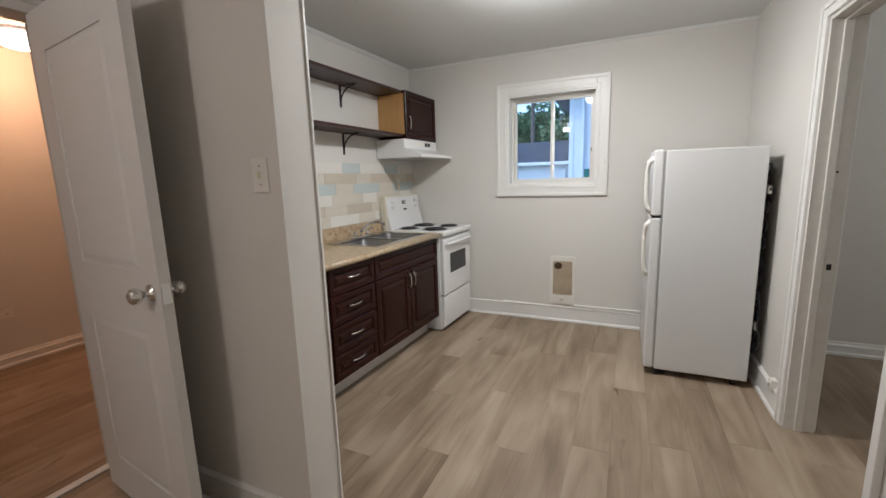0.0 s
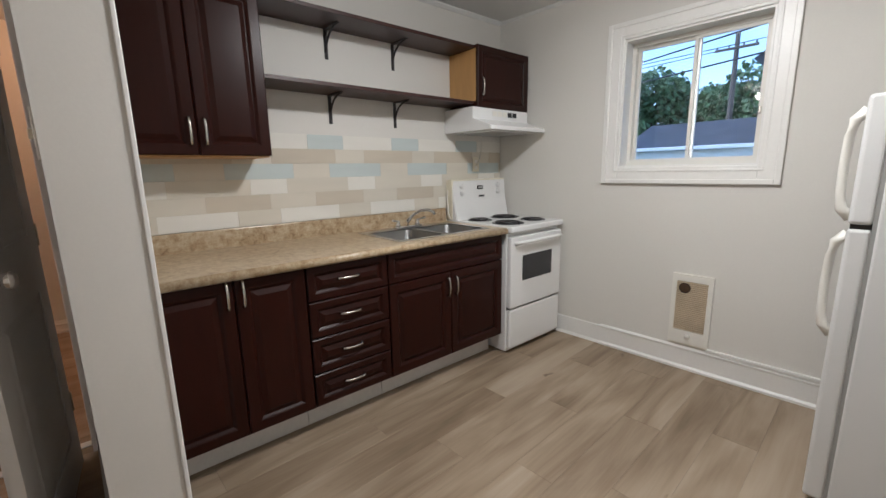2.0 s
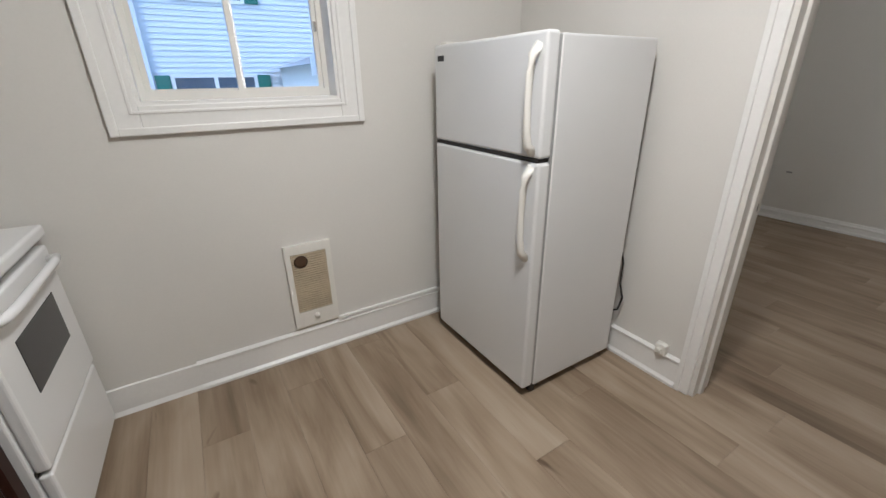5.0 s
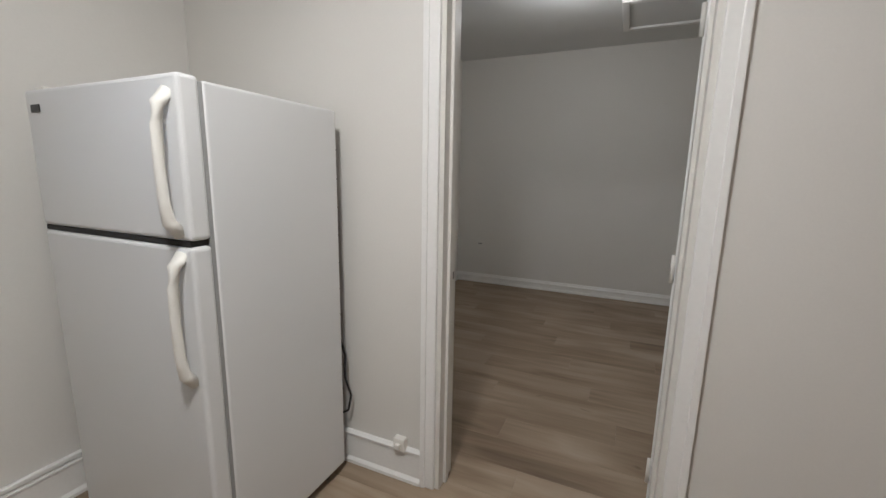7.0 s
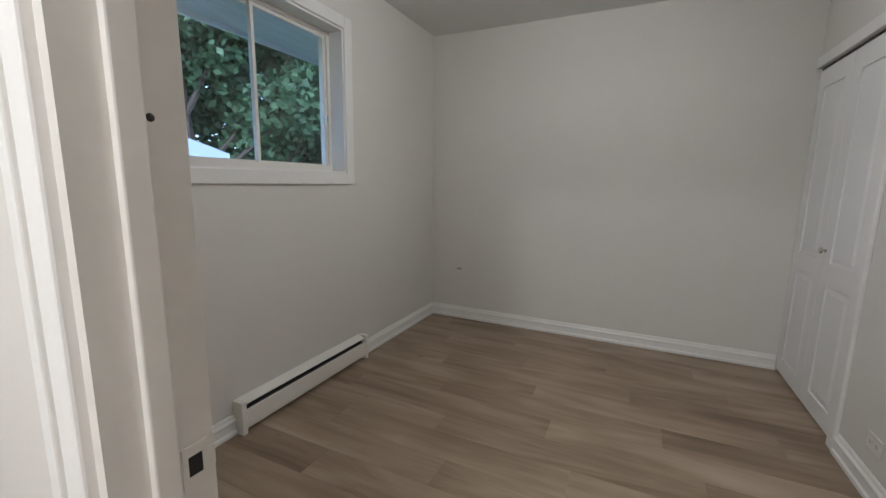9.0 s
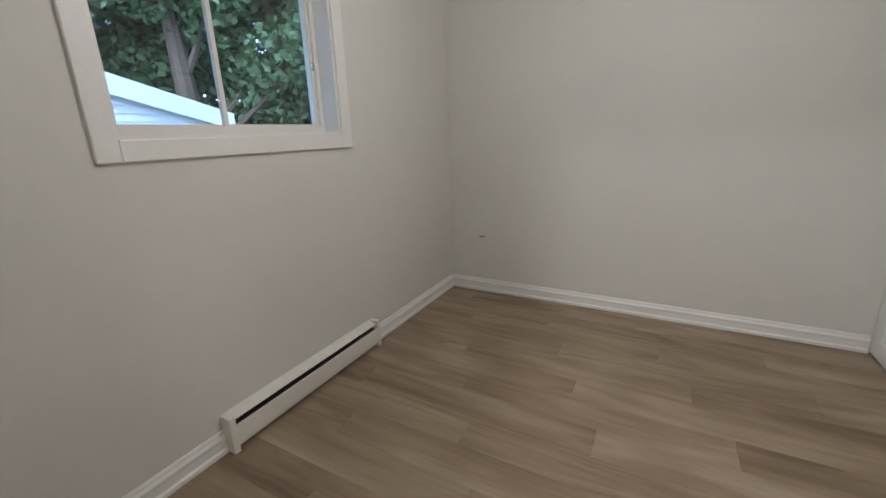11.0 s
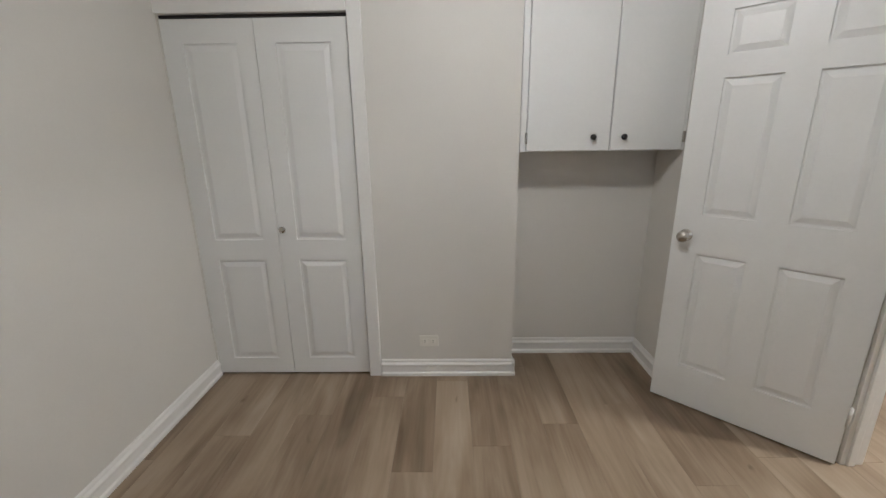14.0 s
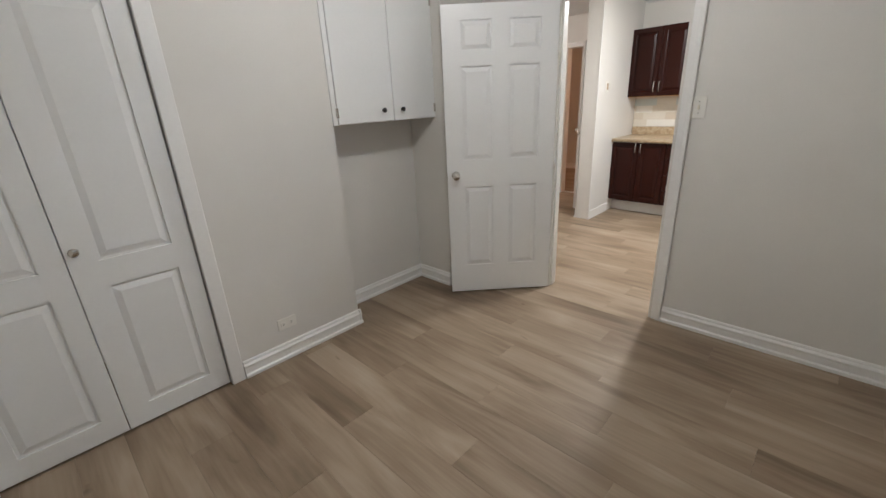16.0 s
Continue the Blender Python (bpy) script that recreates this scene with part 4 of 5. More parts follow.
def fridge_handle(parent, z0, z1, flare_low):
    y = FY0 + 0.040
    pts = [(FX0 + 0.004, y, z0), (FX0 - 0.024, y, z0 + 0.03), (FX0 - 0.031, y, z0 + 0.08), (FX0 - 0.034, y, (z0 + z1) / 2), (FX0 - 0.031, y, z1 - 0.08), (FX0 - 0.024, y, z1 - 0.03), (FX0 + 0.004, y, z1)]
    bm = bmesh.new()
    tube(bm, pts, [0.019, 0.016, 0.0135, 0.0125, 0.0135, 0.016, 0.019], 12)
    for f in bm.faces:
        f.smooth = True
    part("handle", bm, OFFWHITE if flare_low else WHITE_EN, parent, "curved white plastic handle")


up = part("freezer_door", rbox(FX0, FX0 + 0.060, FY0, FY1, 1.086, FT, 0.012, 3), FRIDGE_W, fr)
fridge_handle(up, 1.105, 1.455, True)
part("badge", rbox(FX0 - 0.003, FX0 + 0.001, FY1 - 0.085, FY1 - 0.035, 1.432, 1.455, 0.001, 1), BLACK, up, "small dark badge")
low = part("fridge_door", rbox(FX0, FX0 + 0.060, FY0, FY1, 0.050, 1.070, 0.012, 3), FRIDGE_W, fr)
fridge_handle(low, 0.690, 1.050, True)
# full-width near-black strip stands for the shade in the door seam
part("seam_shade_strip", boxes((FX0 + 0.006, FX0 + 0.062, FY0 + 0.012, FY1 - 0.002, 1.0705, 1.0855)), SHADOWGAP, fr, "near-black strip for the shade in the door seam")
part("top_hinge_cover", rbox(FX0 + 0.02, FX0 + 0.11, FY1 - 0.07, FY1 - 0.02, FT - 0.009, FT + 0.012, 0.004), OFFWHITE, fr)
part("condenser_panel", boxes((FX1, FX1 + 0.010, FY0 + 0.045, FY1 - 0.045, 0.10, 1.42)), IRON, fr, "dark metal back panel")
for k in range(11):
    z = 0.22 + k * 0.11
    bm = bmesh.new()
    tube(bm, [(FX1 + 0.022, FY0 + 0.07, z), (FX1 + 0.024, FY0 + 0.040, z + 0.012), (FX1 + 0.026, FY0 + 0.028, z + 0.035), (FX1 + 0.024, FY0 + 0.040, z + 0.058), (FX1 + 0.022, FY0 + 0.05, z + 0.07), (FX1 + 0.02, FY1 - 0.05, z + 0.07)], 0.005, 6)
    part("condenser_coil", bm, BLACK, fr, "black condenser tube")
for z in (0.40, 1.24):
    part("tube_clip", rbox(FX1 + 0.014, FX1 + 0.034, FY0 + 0.030, FY0 + 0.075, z - 0.022, z + 0.022, 0.003), OFFWHITE, fr, "white plastic tube clip")
bm = bmesh.new()
tube(bm, [(FX1 + 0.015, FY0 + 0.03, 0.62), (FX1 + 0.03, FY0 + 0.01, 0.52), (FX1 + 0.02, FY0 + 0.004, 0.42), (FX1 + 0.035, FY0 - 0.012, 0.34), (FX1 + 0.03, FY0 + 0.0, 0.27), (FX1 + 0.02, FY0 + 0.05, 0.24)], 0.005, 8)
part("power_cord", bm, BLACK, fr, "black looped power cord")

# ---- kitchen wall fittings ----
heater = thing("wall_heater", pose(-0.738, KY, 0.175), "cream wall heater with a scorched rusty grille", "heater")
part("frame_plate", boxes((0, 0.225, -0.024, -0.001, 0, 0.085), (0, 0.225, -0.024, -0.001, 0.405, 0.45), (0, 0.026, -0.024, -0.001, 0.085, 0.405), (0.199, 0.225, -0.024, -0.001, 0.085, 0.405)), OFFWHITE, heater)
part("grille_back", boxes((0.026, 0.199, -0.008, -0.001, 0.085, 0.405)), RUST, heater, "rust-stained heater interior")
for k in range(26):
    part("grille_slat", boxes((0.026, 0.199, -0.022, -0.013, 0.089 + k * 0.0122, 0.0955 + k * 0.0122)), STAINED, heater)
part("scorch_mark", lathe([(0.001, -0.0235), (0.014, -0.0238), (0.022, -0.0232), (0.034, -0.0222)], 14, "Y", (0.072, 0, 0.362)), SCORCH, heater, "brown scorch mark")
part("thermostat_knob", lathe([(0.015, -0.024), (0.014, -0.036), (0.001, -0.037)], 16, "Y", (0.112, 0, 0.05)), OFFWHITE, heater)
part("base_shadow_lip", boxes((0.004, 0.221, -0.020, -0.001, -0.006, 0.0)), YELLOWED, heater)
single("cable_raceway", rbox(-0.52, KX - 0.001, KY - 0.020, KY - 0.0005, 0.152, 0.172, 0.004), TRIM, "white surface cable duct above the baseboard", "cable duct")
po = thing("phone_jack", pose(KX, 2.62, 0.165), "small white wall jack above the baseboard", "outlet")
part("jack_body", rbox(-0.032, -0.0005, -0.026, 0.026, -0.03, 0.03, 0.006), OFFWHITE, po)
part("jack_plug", rbox(-0.046, -0.030, -0.010, 0.012, -0.012, 0.010, 0.004), OFFWHITE, po)


def switch_plate(name, m, label, worn=False):
    s = thing(name, m, label, "light switch")
    part("plate", rbox(-0.035, 0.035, -0.006, -0.0005, -0.057, 0.057, 0.002), OFFWHITE, s)
    part("toggle", rbox(-0.005, 0.005, -0.016, -0.006, -0.010, 0.012, 0.002), YELLOWED, s)
    for z in (-0.03, 0.03):
        part("screw", lathe([(0.0035, -0.006), (0.003, -0.0075), (0.001, -0.0078)], 8, "Y", (0, 0, z)), NICKEL, s)
    return s


switch_plate("light_switch", pose(-1.225, 0.935, 1.385), "white toggle light switch on the hall partition")
switch_plate("light_switch", pose(BW, 2.555, 1.335, 0, 0, 90), "white toggle light switch beside the bedroom door")
th = thing("thermostat", pose(-1.36, 1.10, 1.50, 0, 0, 180), "small white thermostat with a brown dial on the partition", "thermostat")
part("plate", rbox(-0.036, 0.036, -0.010, -0.0005, -0.06, 0.06, 0.003), OFFWHITE, th)
part("dial_window", rbox(-0.016, 0.016, -0.018, -0.010, -0.035, 0.035, 0.002), RUST, th, "brown dial window")


def duplex(m, label):
    o = thing("wall_outlet", m, label, "outlet")
    part("plate", rbox(-0.057, 0.057, -0.006, -0.0005, -0.035, 0.035, 0.002), OFFWHITE, o)
    for x in (-0.024, 0.024):
        sock = part("socket", rbox(x - 0.015, x + 0.015, -0.0085, -0.006, -0.013, 0.013, 0.001), OFFWHITE, o)
        for z in (-0.005, 0.005):
            part("slot", boxes((x - 0.005, x + 0.005, -0.0092, -0.0084, z - 0.0012, z + 0.0012)), BLACK, sock)
    return o


blank = thing("wall_plate", pose(BE, 3.39, 0.473, 0, 0, -90), "painted-over wall plate with a dark cable slot", "wall plate")
part("plate", rbox(-0.045, 0.045, -0.004, -0.0005, -0.030, 0.030, 0.002), WALL, blank)
part("cable_slot", rbox(-0.024, 0.024, -0.0052, -0.0035, -0.009, 0.006, 0.001, 1), GASKET, blank, "grey cable slot")
duplex(pose(2.626, BS, 0.228, 0, 0, 180), "white duplex outlet beside the closet")
duplex(pose(-4.5, 1.28, 0.42, 0, 0, 90), "white outlet in the warm-lit room")

# electric baseboard heater under the bedroom window
bh = thing("baseboard_heater", pose(1.735, BN, 0.0), "off-white electric baseboard heater under the bedroom window", "heater")
LH = 1.05
bm = bmesh.new()
prof = [(-0.001, 0.025), (-0.060, 0.025), (-0.064, 0.045), (-0.064, 0.126), (-0.062, 0.129), (-0.058, 0.129), (-0.058, 0.118), (-0.001, 0.118)]
ends = [[bm.verts.new((x, y, z)) for y, z in prof] for x in (0.03, LH - 0.03)]
for i in range(len(prof)):
    bm.faces.new([ends[0][i], ends[0][(i + 1) % 8], ends[1][(i + 1) % 8], ends[1][i]])
for e in ends:
    bm.faces.new(e)
bmesh.ops.recalc_face_normals(bm, faces=bm.faces[:])
part("front_cover", bm, OFFWHITE, bh)
bm = bmesh.new()
prof = [(-0.001, 0.168), (-0.030, 0.159), (-0.052, 0.150), (-0.053, 0.154), (-0.030, 0.165), (-0.001, 0.176)]
ends = [[bm.verts.new((x, y, z)) for y, z in prof] for x in (0.03, LH - 0.03)]
for i in range(len(prof)):
    bm.faces.new([ends[0][i], ends[0][(i + 1) % 6], ends[1][(i + 1) % 6], ends[1][i]])
for e in ends:
    bm.faces.new(e)
bmesh.ops.recalc_face_normals(bm, faces=bm.faces[:])
part("top_hood", bm, OFFWHITE, bh)
# black filler stands for the shade under the hood; no element is modelled
part("slot_shade_fill", boxes((0.035, LH - 0.035, -0.057, -0.002, 0.1185, 0.124), (0.035, LH - 0.035, -0.030, -0.002, 0.124, 0.158)), BLACK, bh, "black fill for the shade inside the heating slot")
for x in (0.0, LH - 0.03):
    part("end_cap", rbox(x, x + 0.03, -0.067, -0.001, 0.0, 0.176, 0.004), OFFWHITE, bh)


def ceiling_dome(m, label):
    o = thing("ceiling_light", m, label, "ceiling light")
    part("canopy", lathe([(0.13, 0.0), (0.13, -0.018), (0.10, -0.022)], 28, "Z"), WHITE_EN, o)
    g = part("shade", lathe([(0.120, -0.022), (0.140, -0.040), (0.130, -0.075), (0.090, -0.105), (0.040, -0.118), (0.001, -0.120)], 32, "Z"), DOME, o, "lit opal glass shade")
    g.visible_shadow = False
    return o


ceiling_dome(pose(*KITCHEN_LAMP, KH), "round opal ceiling light, lit, in the kitchen")
ceiling_dome(pose(*HALL_LAMP, KH), "round opal ceiling light, lit, in the hall")
ceiling_dome(pose(*FAR_LAMP, KH), "round opal ceiling light, lit, in the far room")
ceiling_dome(pose(*BED_LAMP, BH), "round opal ceiling light, lit, in the bedroom")

# ---- outside ----
structure("ground", boxes((-150, 150, -120, 300, -1.2, -0.6)), GRASS, "grassy ground round the house", "ground")
# own eave over the bedroom window
eave = thing("roof_eave", pose(0.3, BN + 0.2, 2.24), "slatted soffit of the house above the bedroom window", "eave", kind="structure")
for k in range(5):
    part("soffit_slat", rbox(0, 4.4, k * 0.105, k * 0.105 + 0.10, 0, 0.02, 0.003), SIDING, eave)
part("fascia", rbox(0, 4.4, 0.525, 0.55, -0.03, 0.16, 0.004), SIDING, eave)
part("eave_top", boxes((0, 4.4, 0, 0.525, 0.03, 0.16)), ROOFING, eave)


def siding_wall(x0, x1, y, z0, z1, step=0.11, gable=None):
    """Lap siding facing -y as one mesh; gable: (apex x, apex z) over the top."""
    bm = bmesh.new()
    z = z0
    top = gable[1] if gable else z1
    while z < top - 0.01:
        a, b = x0, x1
        if gable and z > z1:
            k = (z - z1) / (gable[1] - z1)
            a, b = x0 + (gable[0] - x0) * k, x1 + (gable[0] - x1) * k
        v = [bm.verts.new(p) for p in ((a, y - 0.022, z), (b, y - 0.022, z), (b, y, z + step), (a, y, z + step), (a, y, z), (b, y, z))]
        bm.faces.new([v[0], v[1], v[2], v[3]])
        bm.faces.new([v[4], v[5], v[1], v[0]])
        z += step
    bmesh.ops.recalc_face_normals(bm, faces=bm.faces[:])
    return bm


def far_window(parent, x0, x1, z0, z1, y, shutters):
    w = part("window_unit", boxes((x0 - 0.07, x1 + 0.07, y - 0.05, y - 0.015, z0 - 0.07, z0), (x0 - 0.07, x1 + 0.07, y - 0.05, y - 0.015, z1, z1 + 0.07), (x0 - 0.07, x0, y - 0.05, y - 0.015, z0, z1), (x1, x1 + 0.07, y - 0.05, y - 0.015, z0, z1), ((x0 + x1) / 2 - 0.04, (x0 + x1) / 2 + 0.04, y - 0.05, y - 0.015, z0, z1)), TRIM, parent)
    for a, b in ((x0, (x0 + x1) / 2 - 0.04), ((x0 + x1) / 2 + 0.04, x1)):
        part("pane", boxes((a, b, y - 0.03, y - 0.02, z0, z1)), PANE_FAR, w)
    for s in shutters:
        a, b = (x0 - 0.36, x0 - 0.08) if s < 0 else (x1 + 0.08, x1 + 0.36)
        sh = part("shutter", rbox(a, b, y - 0.06, y - 0.02, z0 - 0.05, z1 + 0.05, 0.004), SHUTTER, w, "green louvred shutter")
        for k in range(3):
            h = (z1 - z0) / 3
            part("shutter_panel", rbox(a + 0.04, b - 0.04, y - 0.07, y - 0.055, z0 + k * h + 0.04, z0 + (k + 1) * h - 0.04, 0.003), SHUTTER, sh)


house = thing("neighbour_house", pose(0, 0, 0), "two-storey house in white lap siding with green shutters", "house")
HY, HXa, HXb = 13.0, -1.75, 5.3
part("siding", siding_wall(HXa, HXb, HY, -0.6, 3.9, 0.11, ((HXa + HXb) / 2, 6.4)), SIDING, house)
part("wall", boxes((HXa, HXb, HY + 0.01, HY + 9, -0.6, 3.88)), SIDING, house)
part("foundation", boxes((HXa - 0.01, HXb + 0.01, HY - 0.03, HY + 9, -0.62, -0.45)), GROUT, house)
ax = (HXa + HXb) / 2
bm = bmesh.new()
for s, e in ((-1, HXa - 0.45), (1, HXb + 0.45)):
    ez = 3.9 - 0.45 * (2.5 / (ax - HXa))
    v = [bm.verts.new(p) for p in ((e, HY - 0.45, ez), (ax, HY - 0.45, 6.45), (ax, HY + 9.4, 6.45), (e, HY + 9.4, ez))]
    bm.faces.new(v)
bmesh.ops.solidify(bm, geom=bm.faces[:], thickness=0.16)
bmesh.ops.recalc_face_normals(bm, faces=bm.faces[:])
part("roof", bm, ROOFING, house)
far_window(house, -0.95, 0.65, 0.35, 1.50, HY, (-1, 1))
far_window(house, -0.35, 0.65, 3.05, 4.05, HY, (-1, 1))
far_window(house, 3.0, 4.2, 3.05, 4.05, HY, (-1, 1))
part("corner_board", boxes((HXa - 0.02, HXa + 0.10, HY - 0.035, HY + 0.1, -0.6, 3.88)), SIDING, house)
part("downspout", boxes((-1.42, -1.34, HY - 0.10, HY - 0.03, -0.5, 4.0)), SIDING, house)


def garage(name, x0, x1, y0, y1, eave_z, ridge_z, label, gable_south, roofing=ROOFING):
    g = thing(name, pose(0, 0, 0), label, "garage")
    xm, ym = (x0 + x1) / 2, (y0 + y1) / 2
    part("wall", boxes((x0, x1, y0 + 0.01, y1, -0.6, eave_z - 0.02)), SIDING, g)
    part("siding", siding_wall(x0, x1, y0, -0.6, eave_z, 0.11, (xm, ridge_z - 0.08) if gable_south else None), SIDING, g)
    bm = bmesh.new()
    if gable_south:
        k = (ridge_z - eave_z) / (x1 - xm)
        for e in (x0 - 0.3, x1 + 0.3):
            bm.faces.new([bm.verts.new(p) for p in ((e, y0 - 0.08, eave_z - 0.3 * k), (xm, y0 - 0.08, ridge_z), (xm, y1 + 0.25, ridge_z), (e, y1 + 0.25, eave_z - 0.3 * k))])
    else:
        k = (ridge_z - eave_z) / (ym - y0)
        for e in (y0 - 0.3, y1 + 0.3):
            bm.faces.new([bm.verts.new(p) for p in ((x0 - 0.25, e, eave_z - 0.3 * k), (x0 - 0.25, ym, ridge_z), (x1 + 0.25, ym, ridge_z), (x1 + 0.25, e, eave_z - 0.3 * k))])
    bmesh.ops.solidify(bm, geom=bm.faces[:], thickness=0.10)
    bmesh.ops.recalc_face_normals(bm, faces=bm.faces[:])
    part("roof", bm, roofing, g)
    if gable_south:
        for e in (-1, 1):
            bm = bmesh.new()
            k = (ridge_z - eave_z) / (x1 - xm)
            xe = xm + e * ((x1 - x0) / 2 + 0.3)
            v = [bm.verts.new(p) for p in ((xe, y0 - 0.16, eave_z - 0.3 * k - 0.18), (xm, y0 - 0.16, ridge_z - 0.18), (xm, y0 - 0.16, ridge_z + 0.10), (xe, y0 - 0.16, eave_z - 0.3 * k + 0.10))]
            bm.faces.new(v)
            back_edge = [bm.verts.new(p.co + Vector((0, 0.03, 0))) for p in v]
            bm.faces.new(back_edge[::-1])
            for q in range(4):
                bm.faces.new([v[q], v[(q + 1) % 4], back_edge[(q + 1) % 4], back_edge[q]])
            bmesh.ops.recalc_face_normals(bm, faces=bm.faces[:])
            part("rake_board", bm, SIDING, g)
    else:
        part("gutter", rbox(x0 - 0.25, x1 + 0.25, y0 - 0.38, y0 - 0.27, eave_z - 0.3 * k - 0.12, eave_z - 0.3 * k + 0.0, 0.01), SIDING, g)
    return g


garage("side_garage", 1.2, 5.45, 9.0, 12.6, 1.72, 2.30, "low white-sided garage with a shallow white gable roof", True, SIDING)
garage("garage", -6.6, -2.4, 17.0, 22.0, 2.05, 2.95, "white garage with a blue-grey shingled roof", False)
sh = garage("shed", -10.6, -7.6, 21.0, 24.0, 2.0, 2.9, "small white shed beyond the garage", True)
far_window(sh, -9.5, -8.9, 0.9, 1.7, 21.0, ())

pole = thing("utility_pole", pose(-5.6, 26.0, -0.6), "weathered wooden utility pole with a cross arm", "utility pole")
bm = bmesh.new()
tube(bm, [(0, 0, 0), (0, 0, 8.2)], [0.15, 0.10], 10)
part("shaft", bm, POLEW, pole)
part("cross_arm", rbox(-0.9, 0.9, -0.14, -0.06, 7.4, 7.52, 0.01), POLEW, pole)
for x in (-0.8, -0.3, 0.3, 0.8):
    part("insulator", lathe([(0.03, 7.52), (0.05, 7.58), (0.02, 7.66)], 8, "Z", (x, -0.1, 0)), PANE_FAR, pole)
short = thing("utility_pole", pose(-9.2, 19.0, -0.6), "short dark post beside the shed", "utility pole")
bm = bmesh.new()
tube(bm, [(0, 0, 0), (0, 0, 4.2)], [0.13, 0.10], 10)
part("shaft", bm, POLEW, short)
for k, (a, b, sag) in enumerate((((-26, 24, 6.1), (-1.9, 12.6, 4.3), 0.5), ((-26, 24, 6.6), (14, 26, 8.4), 0.7), ((-26, 24, 5.7), (-1.9, 12.6, 3.7), 0.5), ((-26, 26, 7.2), (-5.6, 25.9, 6.9), 0.4))):
    bm = bmesh.new()
    pts = [Vector(a).lerp(Vector(b), i / 12) - Vector((0, 0, sag * math.sin(math.pi * i / 12))) for i in range(13)]
    tube(bm, pts, 0.022, 5)
    single("overhead_wire", bm, BLACK, "dark sagging overhead wire", "wire", "overhead wires")


def tree(place, height, spread, seed, leaf, label, low=0.25, count=330, size=1.0):
    """Tapered trunk with limbs, and a crown of many leaf tufts with gaps."""
    rnd = random.Random(seed)
    t = thing("tree", pose(*place), label, "tree", "trees")
    bm = bmesh.new()
    tube(bm, [(0, 0, 0), (0.05, 0.02, height * 0.3), (-0.05, 0.05, height * 0.6), (0, 0, height * 0.85)], [0.035 * height, 0.026 * height, 0.016 * height, 0.005 * height], 9)
    tips = []
    for k in range(11):
        a = rnd.uniform(0, 6.28)
        z0 = height * rnd.uniform(max(low, 0.1), 0.7)
        r = spread * rnd.uniform(0.45, 0.95) * (1.1 - 0.6 * z0 / height)
        tip = Vector((r * math.cos(a), r * math.sin(a), z0 + height * rnd.uniform(0.08, 0.28)))
        tube(bm, [(0, 0, z0), tip * 0.5 + Vector((0, 0, z0 * 0.5)), tip], [0.010 * height, 0.007 * height, 0.003 * height], 6)
        tips.append(tip)
    part("trunk", bm, BARK, t)
    tips += [Vector((0, 0, height * 0.9)), Vector((0.1 * spread, 0, height * 0.75)), Vector((-0.2 * spread, 0.1, height * 0.62))]
    verts, faces = [], []
    for tip in tips:
        rad = spread * rnd.uniform(0.28, 0.45)
        for _ in range(count):
            d = Vector((rnd.gauss(0, 1), rnd.gauss(0, 1), rnd.gauss(0, 0.75)))
            d = d.normalized() * rad * rnd.uniform(0.35, 1.0) ** 0.5
            c = tip + d
            s = size * height * rnd.uniform(0.012, 0.032)
            u = Vector((rnd.uniform(-1, 1), rnd.uniform(-1, 1), rnd.uniform(-1, 1))).normalized()
            w = u.cross(Vector((rnd.uniform(-1, 1), rnd.uniform(-1, 1), 0.3))).normalized()
            i = len(verts)
            verts += [c - u * s, c + w * s * 0.6, c + u * s, c - w * s * 0.6]
            faces.append((i, i + 1, i + 2, i + 3))
    me = bpy.data.meshes.new("crown")
    me.from_pydata(verts, [], faces)
    me.materials.append(leaf)
    crown = new("crown", me)
    crown.parent = t
    return t


for k, (x, y, h, w) in enumerate(((-17.5, 33, 8.5, 3.4), (-14.0, 30, 7.6, 3.0), (-11.6, 32, 8.2, 3.0), (-9.0, 36, 7.2, 2.8), (-6.4, 33, 7.8, 3.0), (-3.8, 38, 7.0, 2.8), (-21, 30, 9.5, 3.6))):
    tree((x, y, -0.6), h, w, 10 + k, LEAF, "leafy green tree behind the garages")
for k, (x, y, h, w) in enumerate(((6.6, 11.5, 8.5, 2.6), (8.4, 10.6, 9.0, 2.8), (10.2, 9.6, 8.5, 2.8), (7.6, 14.0, 10.0, 3.2), (10.4, 12.6, 10.5, 3.2), (12.4, 8.4, 9.0, 3.0), (5.8, 16.5, 10.5, 3.2), (13.2, 11.0, 10.5, 3.2))):
    tree((x, y, -0.6), h, w, 40 + k, LEAF_DARK, "dense dark green tree behind the bedroom window", low=0.08, count=900, size=0.55)

# ---- backsplash tiles ----
TZ0, TROW, TLEN = 1.007, 0.084, 0.305
back = thing("backsplash", at_counter(0.0005, 0.0), "wood-look subway tiles in white, cream, tan and pale blue", "backsplash", kind="structure")
part("grout_bed", boxes((0.0, 0.0045, 0.103, 2.742, TZ0, TZ0 + 6 * TROW)), GROUT, back)
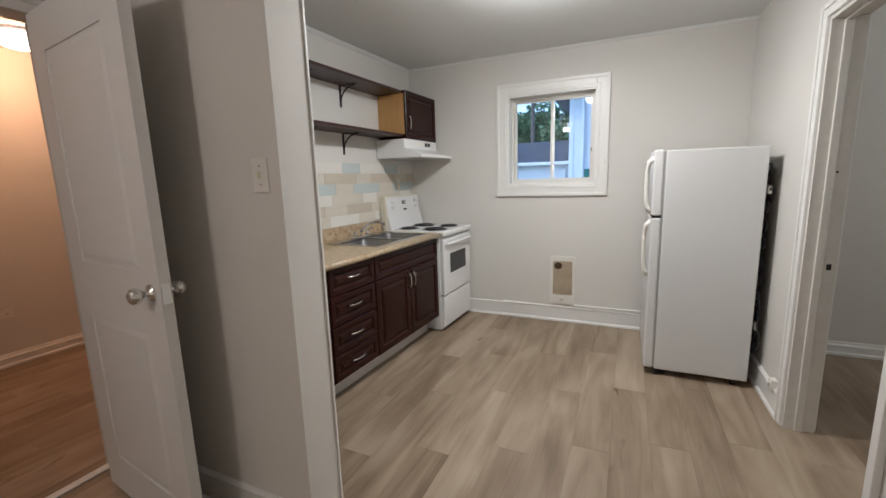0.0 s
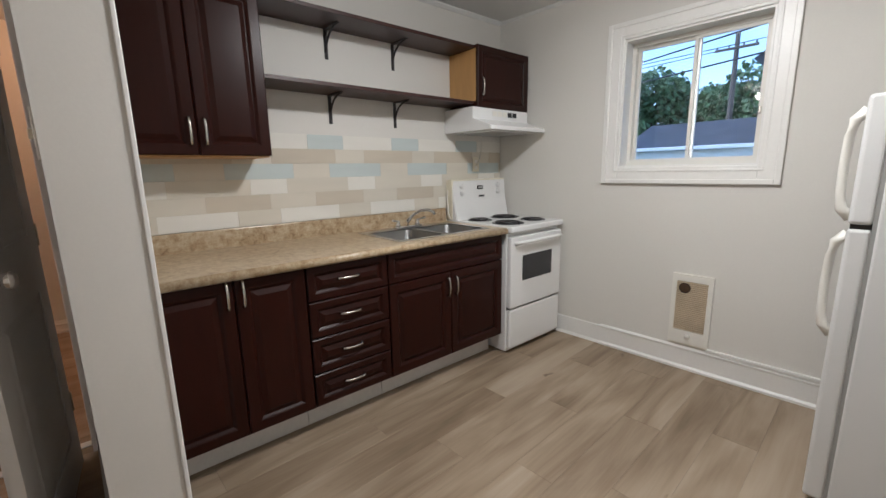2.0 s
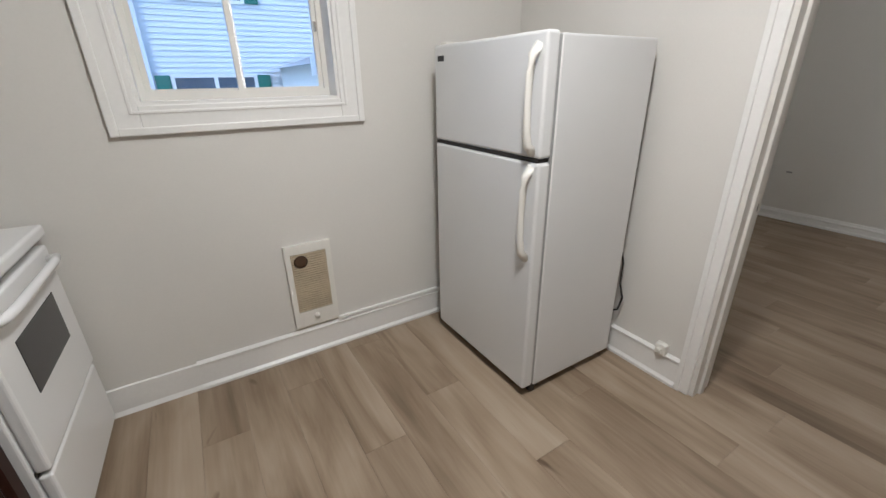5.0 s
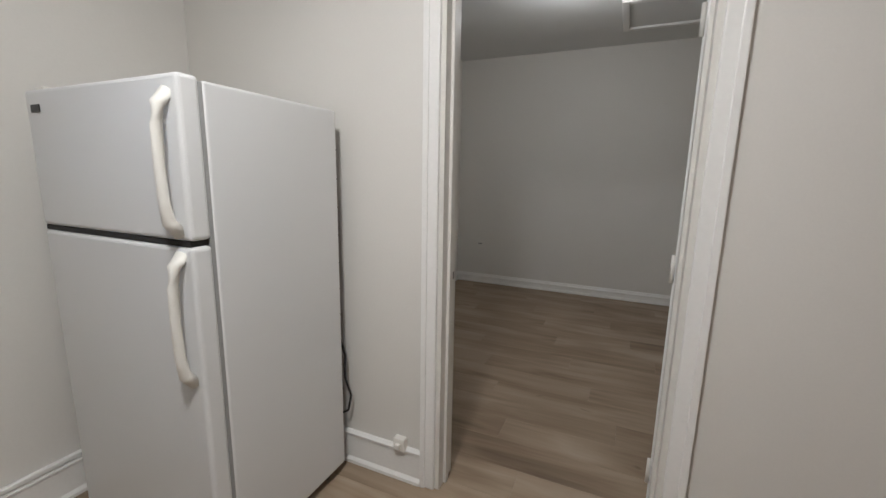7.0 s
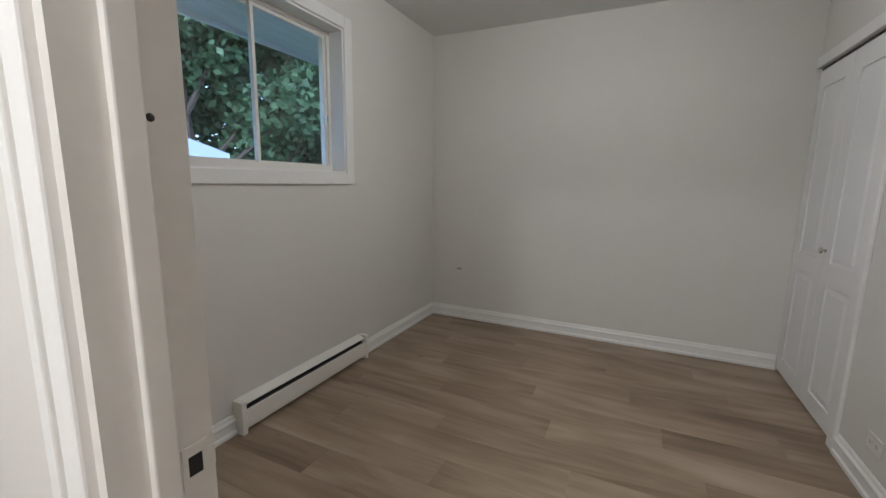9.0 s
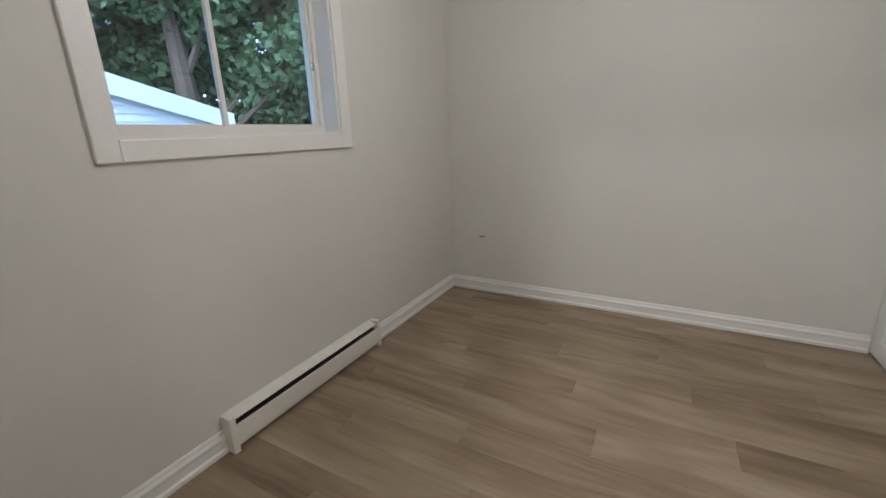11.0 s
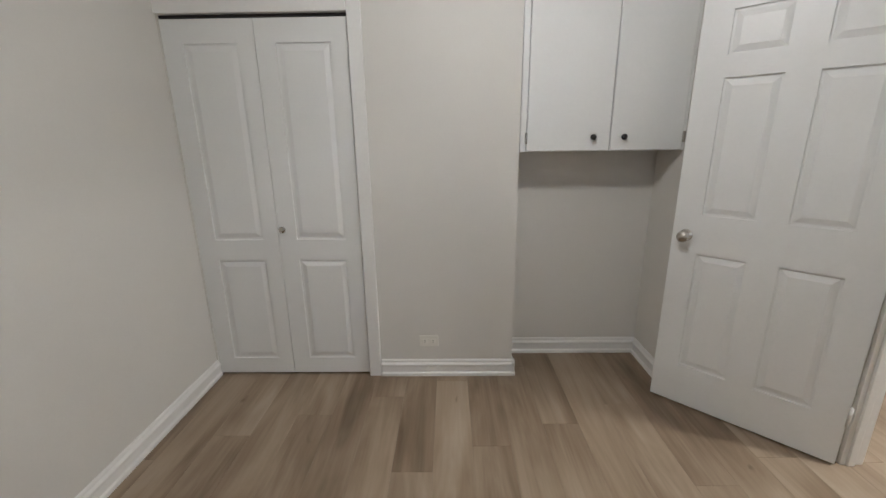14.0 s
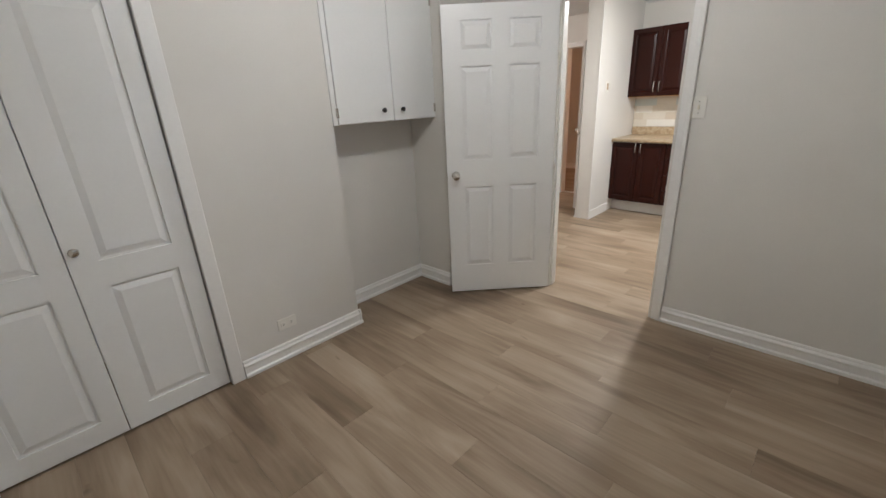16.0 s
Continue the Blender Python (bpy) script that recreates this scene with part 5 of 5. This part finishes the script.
# each row: the accent tile, the tiles between, where an accent begins, the accent's length, the pitch
ROWS = (("w", "c", 0.865, 0.365, 0.592), ("t", "c", 0.490, 0.325, 0.592), ("w", "c", 0.715, 0.200, 0.586), ("b", "c", 0.594, 0.365, 0.588), ("t", "c", 0.840, 0.385, 0.588), ("b", "w", 1.055, 0.228, 0.588))
for r, (own, other, start, length, pitch) in enumerate(ROWS):
    z = TZ0 + r * TROW
    for k in range(-2, 5):
        for a, b, kind in ((start + k * pitch, start + k * pitch + length, own), (start + k * pitch + length, start + (k + 1) * pitch, other)):
            y0, y1 = max(a, 0.103), min(b, 2.742)
            if y1 - y0 > 0.01:
                bm = rbox(0.003, 0.0062, y0 + 0.0005, y1 - 0.0005, z + 0.0005, z + TROW - 0.0005, 0.0006, 1)
                part("tile", bm, TILES[kind], back)

# ---- floor planks ----
floor = structure("floor", boxes((-4.65, BE + 0.15, -2.12, KY + 0.2, -0.12, -0.006)), SHADOWGAP, "greige oak-look vinyl plank floor", "floor")
PW, PL = 0.182, 1.22


def plank_mesh(x, y, cache={}):
    """A board with chamfered top edges, its top at z 0."""
    key = (round(x, 3), round(y, 3))
    if key not in cache:
        c = 0.0008
        me = bpy.data.meshes.new("plank")
        me.from_pydata([(0, 0, -0.006), (x, 0, -0.006), (x, y, -0.006), (0, y, -0.006), (0, 0, -c), (x, 0, -c), (x, y, -c), (0, y, -c), (c, c, 0), (x - c, c, 0), (x - c, y - c, 0), (c, y - c, 0)], [],
                       [(0, 1, 5, 4), (1, 2, 6, 5), (2, 3, 7, 6), (3, 0, 4, 7), (4, 5, 9, 8), (5, 6, 10, 9), (6, 7, 11, 10), (7, 4, 8, 11), (8, 9, 10, 11)])
        me.materials.append(PLANK)
        cache[key] = me
    return cache[key]


rnd = random.Random(5)


def lay(x0, x1, y0, y1, shift=0.0):
    x, k = x0, 0
    while x < x1 - 0.005:
        w = min(PW, x1 - x)
        y = y0 - ((k * 0.437 + shift) % 1.0) * PL
        while y < y1:
            a, b = max(y, y0), min(y + PL, y1)
            if b - a > 0.02:
                ob = new("plank", plank_mesh(w - 0.0004, b - a - 0.0004))
                ob.parent = floor
                ob.location = (x, a, 0)
            y += PL
        x, k = x + w, k + 1


lay(-2.32, 0.76, -2.0, 3.75)
lay(0.76, 3.935, 0.10, 3.68, 0.3)
lay(-4.5, -2.32, -1.5, 2.6, 0.6)
